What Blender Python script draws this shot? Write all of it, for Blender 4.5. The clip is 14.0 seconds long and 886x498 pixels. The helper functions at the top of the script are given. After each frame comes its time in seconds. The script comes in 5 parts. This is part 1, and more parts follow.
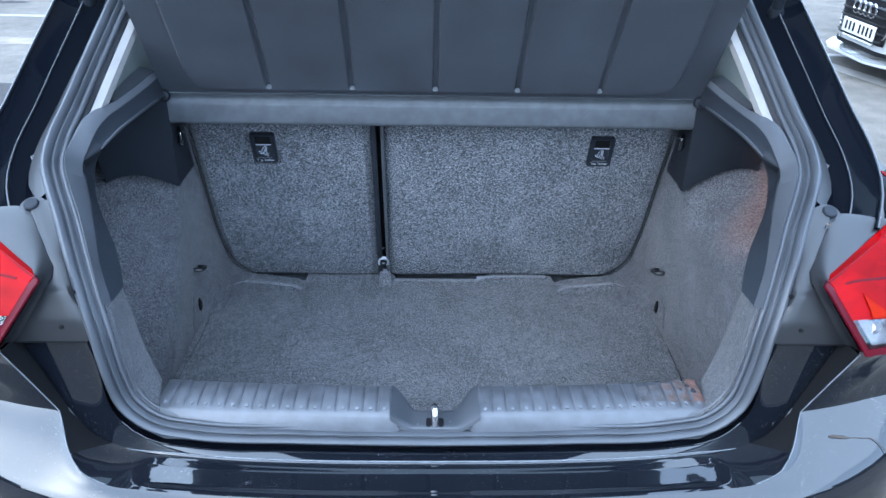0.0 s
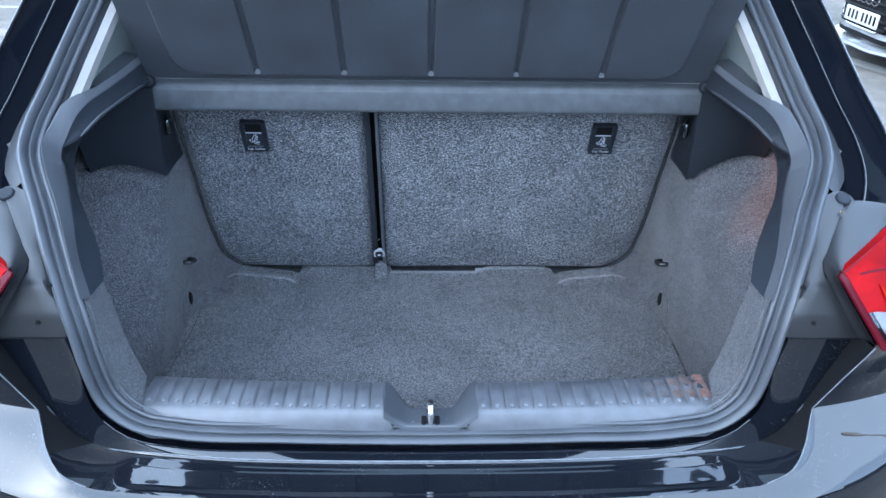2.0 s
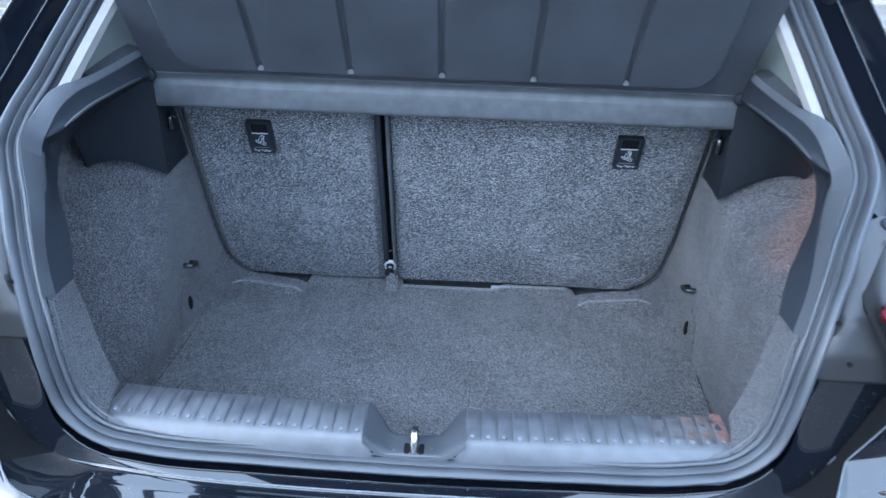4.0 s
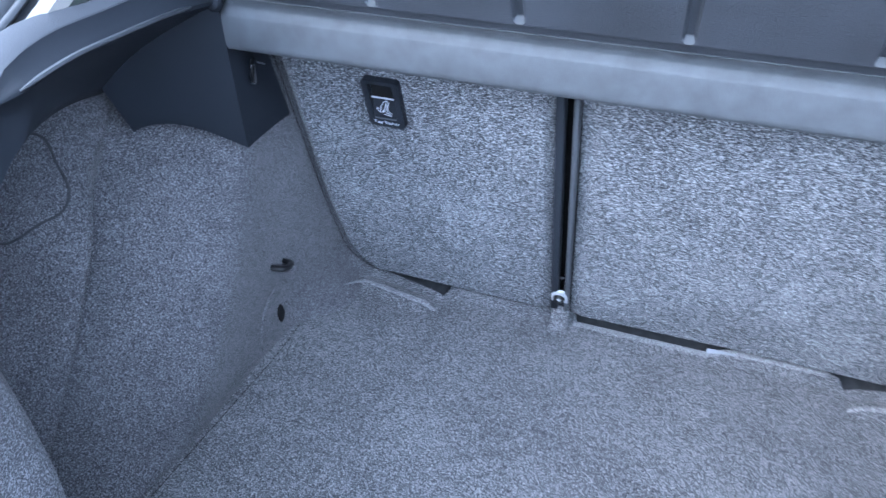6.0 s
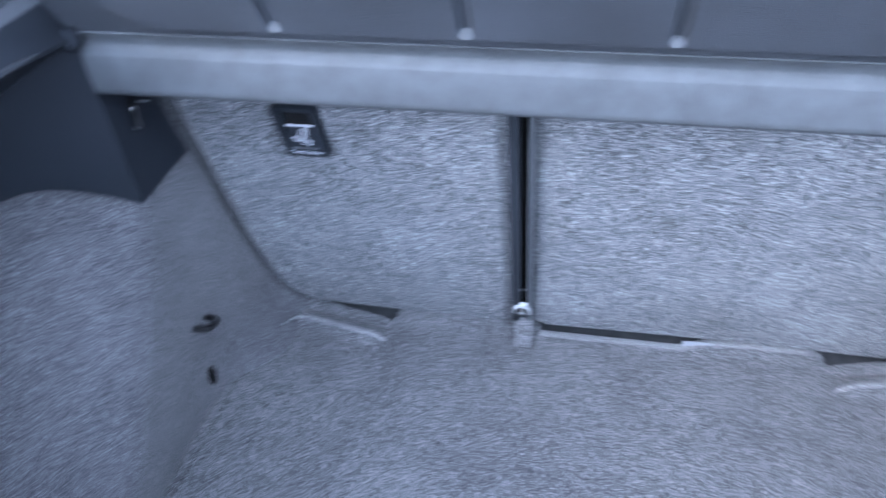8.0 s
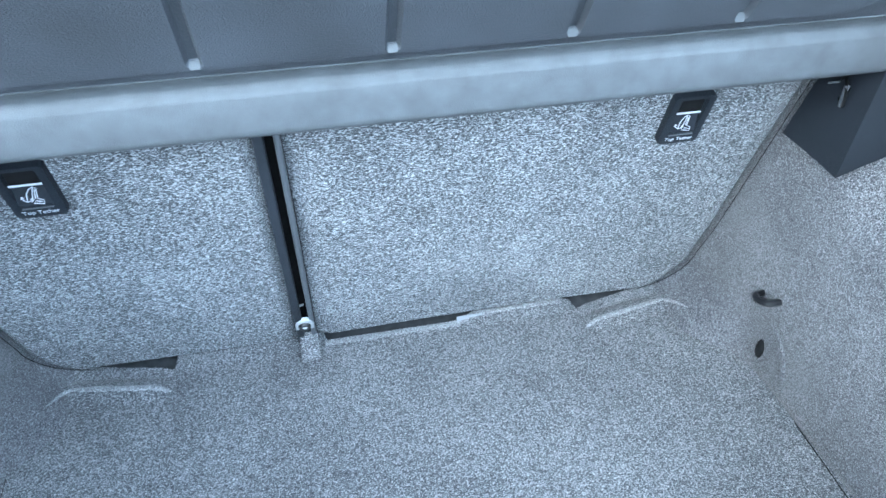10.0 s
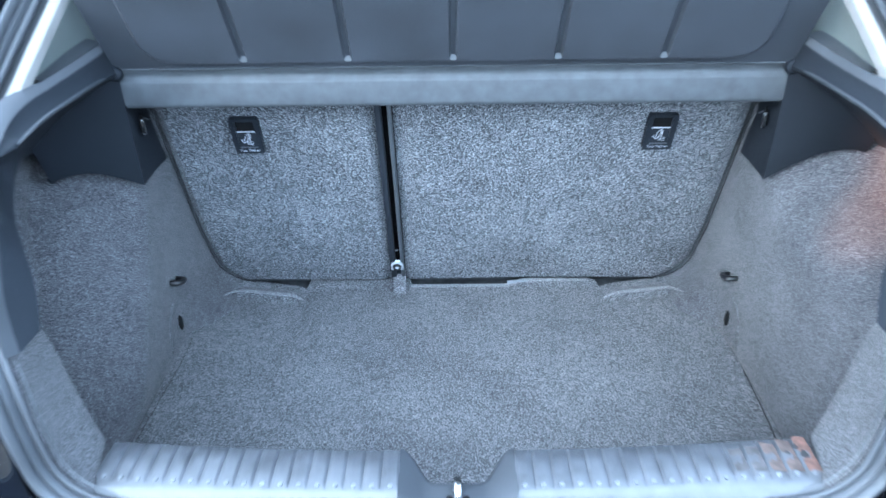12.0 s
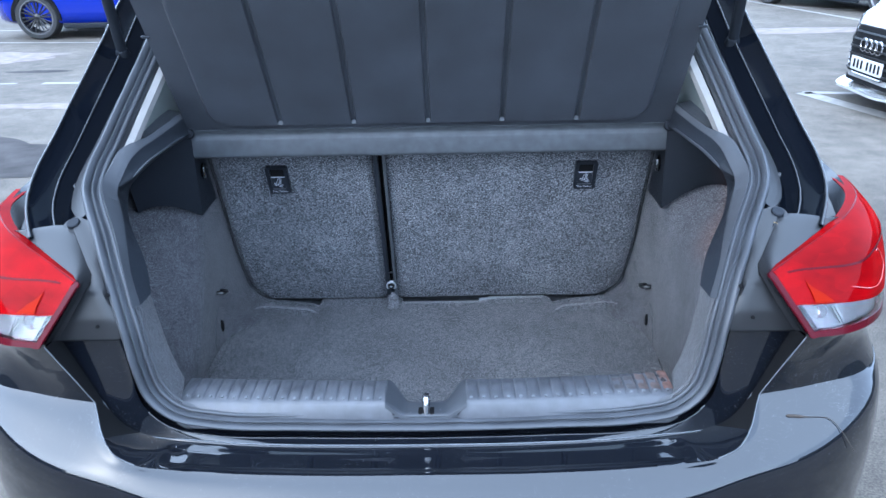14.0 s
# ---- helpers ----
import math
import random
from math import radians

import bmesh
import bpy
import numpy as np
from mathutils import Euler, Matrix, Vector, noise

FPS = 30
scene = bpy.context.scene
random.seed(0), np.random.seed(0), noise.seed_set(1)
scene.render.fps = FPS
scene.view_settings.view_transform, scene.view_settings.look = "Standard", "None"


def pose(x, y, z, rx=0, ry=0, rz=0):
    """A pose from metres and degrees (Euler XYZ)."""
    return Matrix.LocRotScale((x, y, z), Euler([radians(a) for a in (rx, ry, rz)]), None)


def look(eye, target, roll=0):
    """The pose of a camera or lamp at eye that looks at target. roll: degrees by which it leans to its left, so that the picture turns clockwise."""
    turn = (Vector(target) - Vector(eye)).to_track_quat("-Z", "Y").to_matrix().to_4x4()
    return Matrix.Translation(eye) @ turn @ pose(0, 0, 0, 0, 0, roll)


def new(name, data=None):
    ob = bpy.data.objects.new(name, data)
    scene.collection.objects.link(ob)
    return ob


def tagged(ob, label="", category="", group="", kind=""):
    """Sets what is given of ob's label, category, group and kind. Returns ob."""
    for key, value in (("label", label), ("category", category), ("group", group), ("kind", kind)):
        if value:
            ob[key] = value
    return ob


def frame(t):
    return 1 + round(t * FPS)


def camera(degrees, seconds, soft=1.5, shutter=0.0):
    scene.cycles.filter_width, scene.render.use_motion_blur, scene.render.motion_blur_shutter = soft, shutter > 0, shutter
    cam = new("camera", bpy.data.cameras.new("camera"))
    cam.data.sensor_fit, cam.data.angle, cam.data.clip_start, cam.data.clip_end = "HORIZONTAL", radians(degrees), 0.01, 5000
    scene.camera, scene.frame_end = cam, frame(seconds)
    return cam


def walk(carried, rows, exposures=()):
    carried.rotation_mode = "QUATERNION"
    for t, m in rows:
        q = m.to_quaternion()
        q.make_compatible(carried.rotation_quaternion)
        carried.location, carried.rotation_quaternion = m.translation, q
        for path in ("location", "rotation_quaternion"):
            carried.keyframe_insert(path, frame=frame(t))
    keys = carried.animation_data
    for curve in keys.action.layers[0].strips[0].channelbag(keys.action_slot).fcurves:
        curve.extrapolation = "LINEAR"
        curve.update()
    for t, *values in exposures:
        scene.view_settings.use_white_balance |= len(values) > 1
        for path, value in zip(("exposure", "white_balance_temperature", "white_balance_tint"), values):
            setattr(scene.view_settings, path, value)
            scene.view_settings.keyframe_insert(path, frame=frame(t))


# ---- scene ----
cam = camera(63.5, 14.0, shutter=0.65)
PATH = [
    (0, (-0.02, 0.141, 1.428), (0.036, 1.908, 0.492), 1.3),
    (0.5, (-0.018, 0.151, 1.422), (0.033, 1.91, 0.472), 1.3),
    (1, (-0.012, 0.167, 1.413), (0.037, 1.921, 0.452), 1.2),
    (1.5, (-0.013, 0.175, 1.41), (0.039, 1.928, 0.447), 1.2),
    (2, (-0.012, 0.181, 1.403), (0.044, 1.938, 0.449), 1.1),
    (4.3, (0.057, 0.295, 1.336), (-0.051, 2.07, 0.42), 2.2),
    (4.5, (0.054, 0.368, 1.312), (-0.09, 2.13, 0.376), 2.4),
    (5, (0.021, 0.587, 1.28), (-0.23, 2.294, 0.269), 2.2),
    (5.5, (0.0, 0.71, 1.265), (-0.387, 2.349, 0.186), 1.7),
    (6, (0.01, 0.802, 1.266), (-0.546, 2.358, 0.139), 0.8),
    (6.5, (0.026, 0.849, 1.266), (-0.652, 2.333, 0.109), -0.0),
    (7, (0.03, 0.875, 1.263), (-0.694, 2.322, 0.087), -0.9),
    (7.5, (0.001, 0.904, 1.263), (-0.656, 2.365, 0.066), -2.0),
    (8, (-0.068, 0.945, 1.268), (-0.397, 2.494, 0.047), -2.4),
    (8.5, (-0.068, 0.962, 1.27), (0.064, 2.534, 0.041), -2.2),
    (8.7, (-0.053, 0.951, 1.273), (0.243, 2.509, 0.054), -2.0),
    (10.8, (-0.084, 0.833, 1.288), (0.214, 2.431, 0.121), 0.2),
    (11, (-0.067, 0.772, 1.298), (0.129, 2.396, 0.148), 0.2),
    (11.5, (-0.007, 0.596, 1.33), (0.011, 2.276, 0.244), -0.4),
    (12, (-0.007, 0.411, 1.341), (-0.025, 2.149, 0.351), -0.8),
    (12.5, (-0.017, 0.245, 1.385), (-0.015, 2.033, 0.488), -1.0),
    (13, (0.007, 0.139, 1.41), (0.008, 1.956, 0.573), -1.0),
    (13.5, (0.038, 0.035, 1.418), (0.025, 1.863, 0.606), -1.1),
    (14, (0.047, -0.015, 1.419), (0.022, 1.817, 0.616), -1.2),
]
EXPO = [(0, 3.1, 4900, 3), (2.2, 3.1, 4900, 3), (4.5, 3.24, 4850, 3), (5.0, 3.58, 4800, 2), (5.5, 3.92, 4900, 5), (6.0, 3.9, 5000, 8), (6.5, 3.9, 5050, 10), (7.5, 3.9, 5050, 11), (8.0, 3.95, 5050, 11), (8.5, 4.07, 5050, 10), (10.8, 4.30, 4980, -10), (11.5, 4.27, 4940, -10), (12.0, 3.93, 4900, -2), (12.5, 3.6, 4900, -1), (13.0, 3.37, 4900, 3), (14, 2.96, 4930, 5)]
walk(cam, [(t, look(eye, target, roll)) for t, eye, target, roll in PATH], EXPO)

# ---- light: an overcast sky with a faint, very soft sun ----
SUN_AZ, SUN_EL = 226, 35
world = bpy.data.worlds.new("overcast")
scene.world = world
world.use_nodes = True
wn = world.node_tree
bg = wn.nodes["Background"]
sky = wn.nodes.new("ShaderNodeTexSky")
sky.sky_type = "NISHITA"
sky.sun_disc = False
sky.sun_elevation, sky.sun_rotation = radians(SUN_EL), radians(SUN_AZ)
sky.air_density, sky.dust_density, sky.ozone_density = 1.0, 4.0, 1.0
cloud = wn.nodes.new("ShaderNodeMix")
cloud.data_type = "RGBA"
cloud.inputs[0].default_value = 0.75
cloud.inputs[7].default_value = (4.9, 5.25, 5.9, 1)
wn.links.new(sky.outputs[0], cloud.inputs[6])
wn.links.new(cloud.outputs[2], bg.inputs[0])
bg.inputs[1].default_value = 0.13
sun_data = bpy.data.lights.new("sun", "SUN")
sun_data.energy, sun_data.angle, sun_data.color = 0.8, radians(179), (1.0, 0.96, 0.9)
sun = new("sun", sun_data)
sun.matrix_world = look((0, 0, 30), (Vector((0, 0, 30)) - Vector((math.sin(radians(SUN_AZ)) * math.cos(radians(SUN_EL)), math.cos(radians(SUN_AZ)) * math.cos(radians(SUN_EL)), math.sin(radians(SUN_EL))))))


# ---- materials ----
def material(name, color, rough=0.5, metal=0.0, coat=0.0, var=0.0, scale=30.0, bump=0.0, bump_scale=400.0, spec=0.5, rough_var=0.0):
    m = bpy.data.materials.new(name)
    m.use_nodes = True
    nt = m.node_tree
    b = nt.nodes["Principled BSDF"]
    b.inputs["Base Color"].default_value = (*color, 1)
    b.inputs["Roughness"].default_value = rough
    b.inputs["Metallic"].default_value = metal
    b.inputs["Coat Weight"].default_value = coat
    b.inputs["Coat Roughness"].default_value = 0.04
    b.inputs["Specular IOR Level"].default_value = spec
    co = nt.nodes.new("ShaderNodeTexCoord")
    if var or rough_var:
        n = nt.nodes.new("ShaderNodeTexNoise")
        n.inputs["Scale"].default_value = scale
        n.inputs["Detail"].default_value = 6
        nt.links.new(co.outputs["Object"], n.inputs["Vector"])
        if var:
            r = nt.nodes.new("ShaderNodeValToRGB")
            r.color_ramp.elements[0].position, r.color_ramp.elements[1].position = 0.3, 0.7
            r.color_ramp.elements[0].color = (*[c * (1 - var) for c in color], 1)
            r.color_ramp.elements[1].color = (*[min(1, c * (1 + var)) for c in color], 1)
            nt.links.new(n.outputs[0], r.inputs[0])
            nt.links.new(r.outputs[0], b.inputs["Base Color"])
        if rough_var:
            q = nt.nodes.new("ShaderNodeMapRange")
            q.inputs[1].default_value, q.inputs[2].default_value = 0.3, 0.7
            q.inputs[3].default_value, q.inputs[4].default_value = rough - rough_var, rough + rough_var
            nt.links.new(n.outputs[0], q.inputs[0])
            nt.links.new(q.outputs[0], b.inputs["Roughness"])
    if bump:
        n2 = nt.nodes.new("ShaderNodeTexNoise")
        n2.inputs["Scale"].default_value = bump_scale
        n2.inputs["Detail"].default_value = 3
        nt.links.new(co.outputs["Object"], n2.inputs["Vector"])
        u = nt.nodes.new("ShaderNodeBump")
        u.inputs["Strength"].default_value = bump
        u.inputs["Distance"].default_value = 0.002
        nt.links.new(n2.outputs[0], u.inputs["Height"])
        nt.links.new(u.outputs[0], b.inputs["Normal"])
    return m


def carpet_material(name, dark, mid, light, fine, streak=0.6):
    """Heathered needle felt: pale and dark fibres mixed at a millimetre or two, in short streaks, brushed unevenly."""
    m = bpy.data.materials.new(name)
    m.use_nodes = True
    nt = m.node_tree
    b = nt.nodes["Principled BSDF"]
    b.inputs["Roughness"].default_value = 0.95
    b.inputs["Specular IOR Level"].default_value = 0.12
    b.inputs["Sheen Weight"].default_value = 0.08
    b.inputs["Sheen Roughness"].default_value = 0.5
    co = nt.nodes.new("ShaderNodeTexCoord")
    mp = nt.nodes.new("ShaderNodeMapping")
    mp.inputs["Scale"].default_value = (streak, 1.0, 1.1)
    nt.links.new(co.outputs["Object"], mp.inputs["Vector"])

    def grain(scale, detail, rough, src, warp=0.0):
        n = nt.nodes.new("ShaderNodeTexNoise")
        n.inputs["Scale"].default_value, n.inputs["Detail"].default_value, n.inputs["Roughness"].default_value = scale, detail, rough
        n.inputs["Distortion"].default_value = warp
        nt.links.new(src, n.inputs["Vector"])
        return n.outputs[0]

    def plus(x, k, y):
        q = nt.nodes.new("ShaderNodeMath")
        q.operation = "MULTIPLY_ADD"
        q.inputs[1].default_value = k
        nt.links.new(x, q.inputs[0])
        if isinstance(y, float):
            q.inputs[2].default_value = y
        else:
            nt.links.new(y, q.inputs[2])
        return q.outputs[0]
    fibre = grain(fine, 3.0, 0.75, mp.outputs[0], 0.6)
    speck = grain(fine * 2.3, 1.0, 0.5, mp.outputs[0])
    clump = grain(70.0, 2.0, 0.5, co.outputs["Object"])
    brushed = grain(9.0, 4.0, 0.5, co.outputs["Object"])
    total = plus(fibre, 0.95, plus(speck, 0.22, plus(clump, 0.05, plus(brushed, 0.09, -0.155))))
    r = nt.nodes.new("ShaderNodeValToRGB")
    e = r.color_ramp.elements
    e[0].position, e[0].color = 0.395, (*dark, 1)
    e[1].position, e[1].color = 0.63, (*light, 1)
    k = e.new(0.50)
    k.color = (*mid, 1)
    nt.links.new(total, r.inputs[0])
    nt.links.new(r.outputs[0], b.inputs["Base Color"])
    u = nt.nodes.new("ShaderNodeBump")
    u.inputs["Strength"].default_value, u.inputs["Distance"].default_value = 0.55, 0.002
    nt.links.new(grain(fine * 1.6, 4.0, 0.6, co.outputs["Object"]), u.inputs["Height"])
    nt.links.new(u.outputs[0], b.inputs["Normal"])
    return m


def paint_material(name, color, dirt=0.0):
    """Clear-coated car paint with fine dust specks."""
    m = material(name, color, rough=0.12, coat=1.0, rough_var=0.03, scale=6, spec=0.08)
    nt = m.node_tree
    b = nt.nodes["Principled BSDF"]
    b.inputs["Coat Roughness"].default_value = 0.03
    if dirt:
        co = nt.nodes.new("ShaderNodeTexCoord")
        v = nt.nodes.new("ShaderNodeTexNoise")
        v.inputs["Scale"].default_value, v.inputs["Detail"].default_value = 620, 1.5
        nt.links.new(co.outputs["Object"], v.inputs["Vector"])
        w = nt.nodes.new("ShaderNodeTexNoise")
        w.inputs["Scale"].default_value = 14
        nt.links.new(co.outputs["Object"], w.inputs["Vector"])
        s = nt.nodes.new("ShaderNodeMath")
        s.operation = "MULTIPLY_ADD"
        s.inputs[1].default_value = 0.25
        nt.links.new(w.outputs[0], s.inputs[0])
        nt.links.new(v.outputs[0], s.inputs[2])
        r = nt.nodes.new("ShaderNodeMapRange")
        r.inputs[1].default_value, r.inputs[2].default_value = 0.845, 0.885
        r.inputs[4].default_value = dirt
        nt.links.new(s.outputs[0], r.inputs[0])
        mix = nt.nodes.new("ShaderNodeMix")
        mix.data_type = "RGBA"
        mix.inputs[6].default_value, mix.inputs[7].default_value = (*color, 1), (0.42, 0.43, 0.45, 1)
        nt.links.new(r.outputs[0], mix.inputs[0])
        nt.links.new(mix.outputs[2], b.inputs["Base Color"])
        inv = nt.nodes.new("ShaderNodeMath")
        inv.operation = "SUBTRACT"
        inv.inputs[0].default_value = 1.0
        nt.links.new(r.outputs[0], inv.inputs[1])
        nt.links.new(inv.outputs[0], b.inputs["Coat Weight"])
    return m


def glass_material(name, color, rough=0.0, alpha_like=1.0):
    m = material(name, color, rough=rough)
    b = m.node_tree.nodes["Principled BSDF"]
    b.inputs["Transmission Weight"].default_value = alpha_like
    b.inputs["IOR"].default_value = 1.3
    return m


M_BLACK = paint_material("black_paint", (0.0030, 0.0037, 0.0058), dirt=0.28)
M_INNER = material("dull_black_inner_paint", (0.0026, 0.0034, 0.0056), rough=0.1, coat=0.18, spec=0.05)
M_SATIN = material("satin_black_paint", (0.0115, 0.0118, 0.0132), rough=0.36, coat=0.0, spec=0.34, rough_var=0.06, scale=9)
M_RUBBER = material("rubber_seal", (0.024, 0.0265, 0.032), rough=0.55, var=0.25, scale=14, rough_var=0.1, bump=0.1, bump_scale=120)
M_PLASTIC = material("dark_grained_plastic", (0.0085, 0.0102, 0.0140), rough=0.62, var=0.15, scale=6, bump=0.25, bump_scale=900, spec=0.16)
M_TRIM = material("grey_black_trim_plastic", (0.045, 0.049, 0.057), rough=0.5, var=0.15, scale=7, bump=0.2, bump_scale=800)
M_WALL = material("dull_dark_backdrop", (0.035, 0.038, 0.034), rough=0.9, var=0.4, scale=0.8)
M_COVER = material("smooth_dark_pillar_plastic", (0.0140, 0.0160, 0.0205), rough=0.55, var=0.12, scale=8, bump=0.15, bump_scale=900, spec=0.14)
M_SILL = material("scuffed_sill_plastic", (0.043, 0.045, 0.052), rough=0.46, var=0.26, scale=48, rough_var=0.12, bump=0.2, bump_scale=700)
M_SHELF = material("moulded_shelf_board", (0.023, 0.026, 0.033), rough=0.6, var=0.25, scale=11, bump=0.5, bump_scale=650)
M_LIP = material("shelf_lip_plastic", (0.044, 0.048, 0.054), rough=0.62, var=0.2, scale=34, bump=0.35, bump_scale=900, spec=0.22)
M_CARPET = carpet_material("boot_carpet", (0.0165, 0.0172, 0.0200), (0.0515, 0.0525, 0.0578), (0.205, 0.207, 0.218), 540, 0.8)
# paler copy of the felt, for its painted highlights
M_FELTSHEEN = carpet_material("pale_felt_sheen", (0.052, 0.053, 0.057), (0.112, 0.114, 0.122), (0.245, 0.247, 0.26), 540, 0.8)
M_WALLFELT = carpet_material("side_wall_felt", (0.0158, 0.0161, 0.0188), (0.0422, 0.0425, 0.0478), (0.140, 0.141, 0.152), 540, 0.8)
M_SEAT = carpet_material("seatback_carpet", (0.0115, 0.0122, 0.0150), (0.0425, 0.0447, 0.0516), (0.280, 0.290, 0.314), 540, 0.5)
M_ZINC = material("pale_zinc_coating", (0.30, 0.31, 0.33), rough=0.4, var=0.2, scale=90)
M_STEEL = material("bright_steel", (0.36, 0.36, 0.37), rough=0.25, metal=1.0, rough_var=0.08, scale=60)
M_DARKSTEEL = material("black_coated_steel", (0.004, 0.004, 0.005), rough=0.3)
M_SLOT = material("dark_grey_backing_felt", (0.030, 0.031, 0.034), rough=0.95, var=0.25, scale=60, spec=0.1)
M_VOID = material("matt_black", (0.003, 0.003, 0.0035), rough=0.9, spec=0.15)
M_WHITEINK = material("white_print", (0.26, 0.27, 0.30), rough=0.5)
M_PALE = material("pale_grey_pillar_cloth", (0.160, 0.154, 0.148), rough=0.9, var=0.06, scale=40, bump=0.3, bump_scale=900)
M_GLASS = glass_material("tinted_glass", (0.55, 0.60, 0.59))
M_PRIVACY = glass_material("dark_privacy_glass", (0.07, 0.08, 0.08))
M_TAG = material("white_fabric_tag", (0.13, 0.138, 0.155), rough=0.85)
M_GUIDE = material("pale_red_light_guide", (0.30, 0.03, 0.03), rough=0.25, coat=0.3)
M_LENSRIM = material("dark_red_lens_edge", (0.040, 0.001, 0.004), rough=0.25, coat=0.06, spec=0.05)
M_LENSCLEAR = glass_material("clear_lens", (0.92, 0.93, 0.94), 0.0, 1.0)
M_REFLECT = material("lamp_reflector", (0.17, 0.163, 0.17), rough=0.4, metal=0.4, bump=0.8, bump_scale=90)
M_AMBER = material("orange_lens_insert", (0.18, 0.007, 0.001), rough=0.3, coat=0.0, spec=0.02)
M_TYRE = material("tyre_rubber", (0.006, 0.006, 0.0065), rough=0.75, var=0.2, scale=30, bump=0.4, bump_scale=150)
M_RIM = material("grey_alloy", (0.012, 0.012, 0.014), rough=0.3, metal=0.3)
M_RIMEDGE = material("dull_alloy_edge", (0.10, 0.10, 0.11), rough=0.35, metal=0.6)
M_RIMBRIGHT = material("silver_alloy", (0.5, 0.5, 0.52), rough=0.28, metal=0.9)
M_LINE = material("worn_white_line_paint", (0.155, 0.147, 0.135), rough=0.8, var=0.2, scale=12, bump=0.5, bump_scale=80)
M_BLUE = paint_material("blue_paint", (0.004, 0.012, 0.17))
M_WHITE = paint_material("white_paint", (0.27, 0.268, 0.265))
M_GREY = paint_material("dark_grey_paint", (0.05, 0.055, 0.065))
M_NAVY = paint_material("navy_paint", (0.015, 0.02, 0.045))
M_PLATE = material("white_number_plate", (0.40, 0.40, 0.39), rough=0.35)
M_CHROME = material("chrome", (0.45, 0.45, 0.47), rough=0.2, metal=1.0)
M_WINDOW = material("dark_car_glass", (0.01, 0.012, 0.014), rough=0.04, coat=0.5)
M_DRYGRASS = material("dried_grass", (0.028, 0.021, 0.016), rough=0.9, var=0.3, scale=300)
# glowing face of the added, unseen warm lamp
M_LAMPGLOW = material("added_warm_glow", (0.9, 0.6, 0.35), rough=0.4)
_b = M_LAMPGLOW.node_tree.nodes["Principled BSDF"]
_b.inputs["Emission Color"].default_value = (1.0, 0.5, 0.2, 1)
_b.inputs["Emission Strength"].default_value = 0.5


def asphalt_material():
    m = material("worn_asphalt", (0.06, 0.06, 0.06), rough=0.85, spec=0.2)
    nt = m.node_tree
    b = nt.nodes["Principled BSDF"]
    co = nt.nodes.new("ShaderNodeTexCoord")

    def noise_node(scale, detail, rough=0.6):
        n = nt.nodes.new("ShaderNodeTexNoise")
        n.inputs["Scale"].default_value, n.inputs["Detail"].default_value, n.inputs["Roughness"].default_value = scale, detail, rough
        nt.links.new(co.outputs["Object"], n.inputs["Vector"])
        return n
    big, mid, fine = noise_node(0.5, 8, 0.65), noise_node(5.0, 12, 0.78), noise_node(140, 3)
    r = nt.nodes.new("ShaderNodeValToRGB")
    r.color_ramp.elements[0].position, r.color_ramp.elements[0].color = 0.36, (0.068, 0.061, 0.052, 1)
    r.color_ramp.elements[1].position, r.color_ramp.elements[1].color = 0.66, (0.120, 0.107, 0.091, 1)
    nt.links.new(big.outputs[0], r.inputs[0])
    r2 = nt.nodes.new("ShaderNodeValToRGB")
    r2.color_ramp.elements[0].position, r2.color_ramp.elements[0].color = 0.36, (0.72, 0.71, 0.70, 1)
    r2.color_ramp.elements[1].position, r2.color_ramp.elements[1].color = 0.60, (1.15, 1.13, 1.1, 1)
    nt.links.new(mid.outputs[0], r2.inputs[0])
    r3 = nt.nodes.new("ShaderNodeValToRGB")
    r3.color_ramp.elements[0].position, r3.color_ramp.elements[0].color = 0.35, (0.6, 0.6, 0.6, 1)
    r3.color_ramp.elements[1].position, r3.color_ramp.elements[1].color = 0.7, (1.2, 1.2, 1.2, 1)
    nt.links.new(fine.outputs[0], r3.inputs[0])
    mulA = nt.nodes.new("ShaderNodeMix")
    mulA.data_type, mulA.blend_type = "RGBA", "MULTIPLY"
    mulA.inputs[0].default_value = 1
    nt.links.new(r.outputs[0], mulA.inputs[6])
    nt.links.new(r2.outputs[0], mulA.inputs[7])
    mulB = nt.nodes.new("ShaderNodeMix")
    mulB.data_type, mulB.blend_type = "RGBA", "MULTIPLY"
    mulB.inputs[0].default_value = 1
    nt.links.new(mulA.outputs[2], mulB.inputs[6])
    nt.links.new(r3.outputs[0], mulB.inputs[7])
    nt.links.new(mulB.outputs[2], b.inputs["Base Color"])
    wet = nt.nodes.new("ShaderNodeMapRange")
    wet.inputs[1].default_value, wet.inputs[2].default_value = 0.33, 0.42
    wet.inputs[3].default_value, wet.inputs[4].default_value = 0.75, 0.95
    nt.links.new(noise_node(0.55, 5).outputs[0], wet.inputs[0])
    nt.links.new(wet.outputs[0], b.inputs["Roughness"])
    u = nt.nodes.new("ShaderNodeBump")
    u.inputs["Strength"].default_value, u.inputs["Distance"].default_value = 0.5, 0.006
    nt.links.new(fine.outputs[0], u.inputs["Height"])
    nt.links.new(u.outputs[0], b.inputs["Normal"])
    return m


M_ASPHALT = asphalt_material()

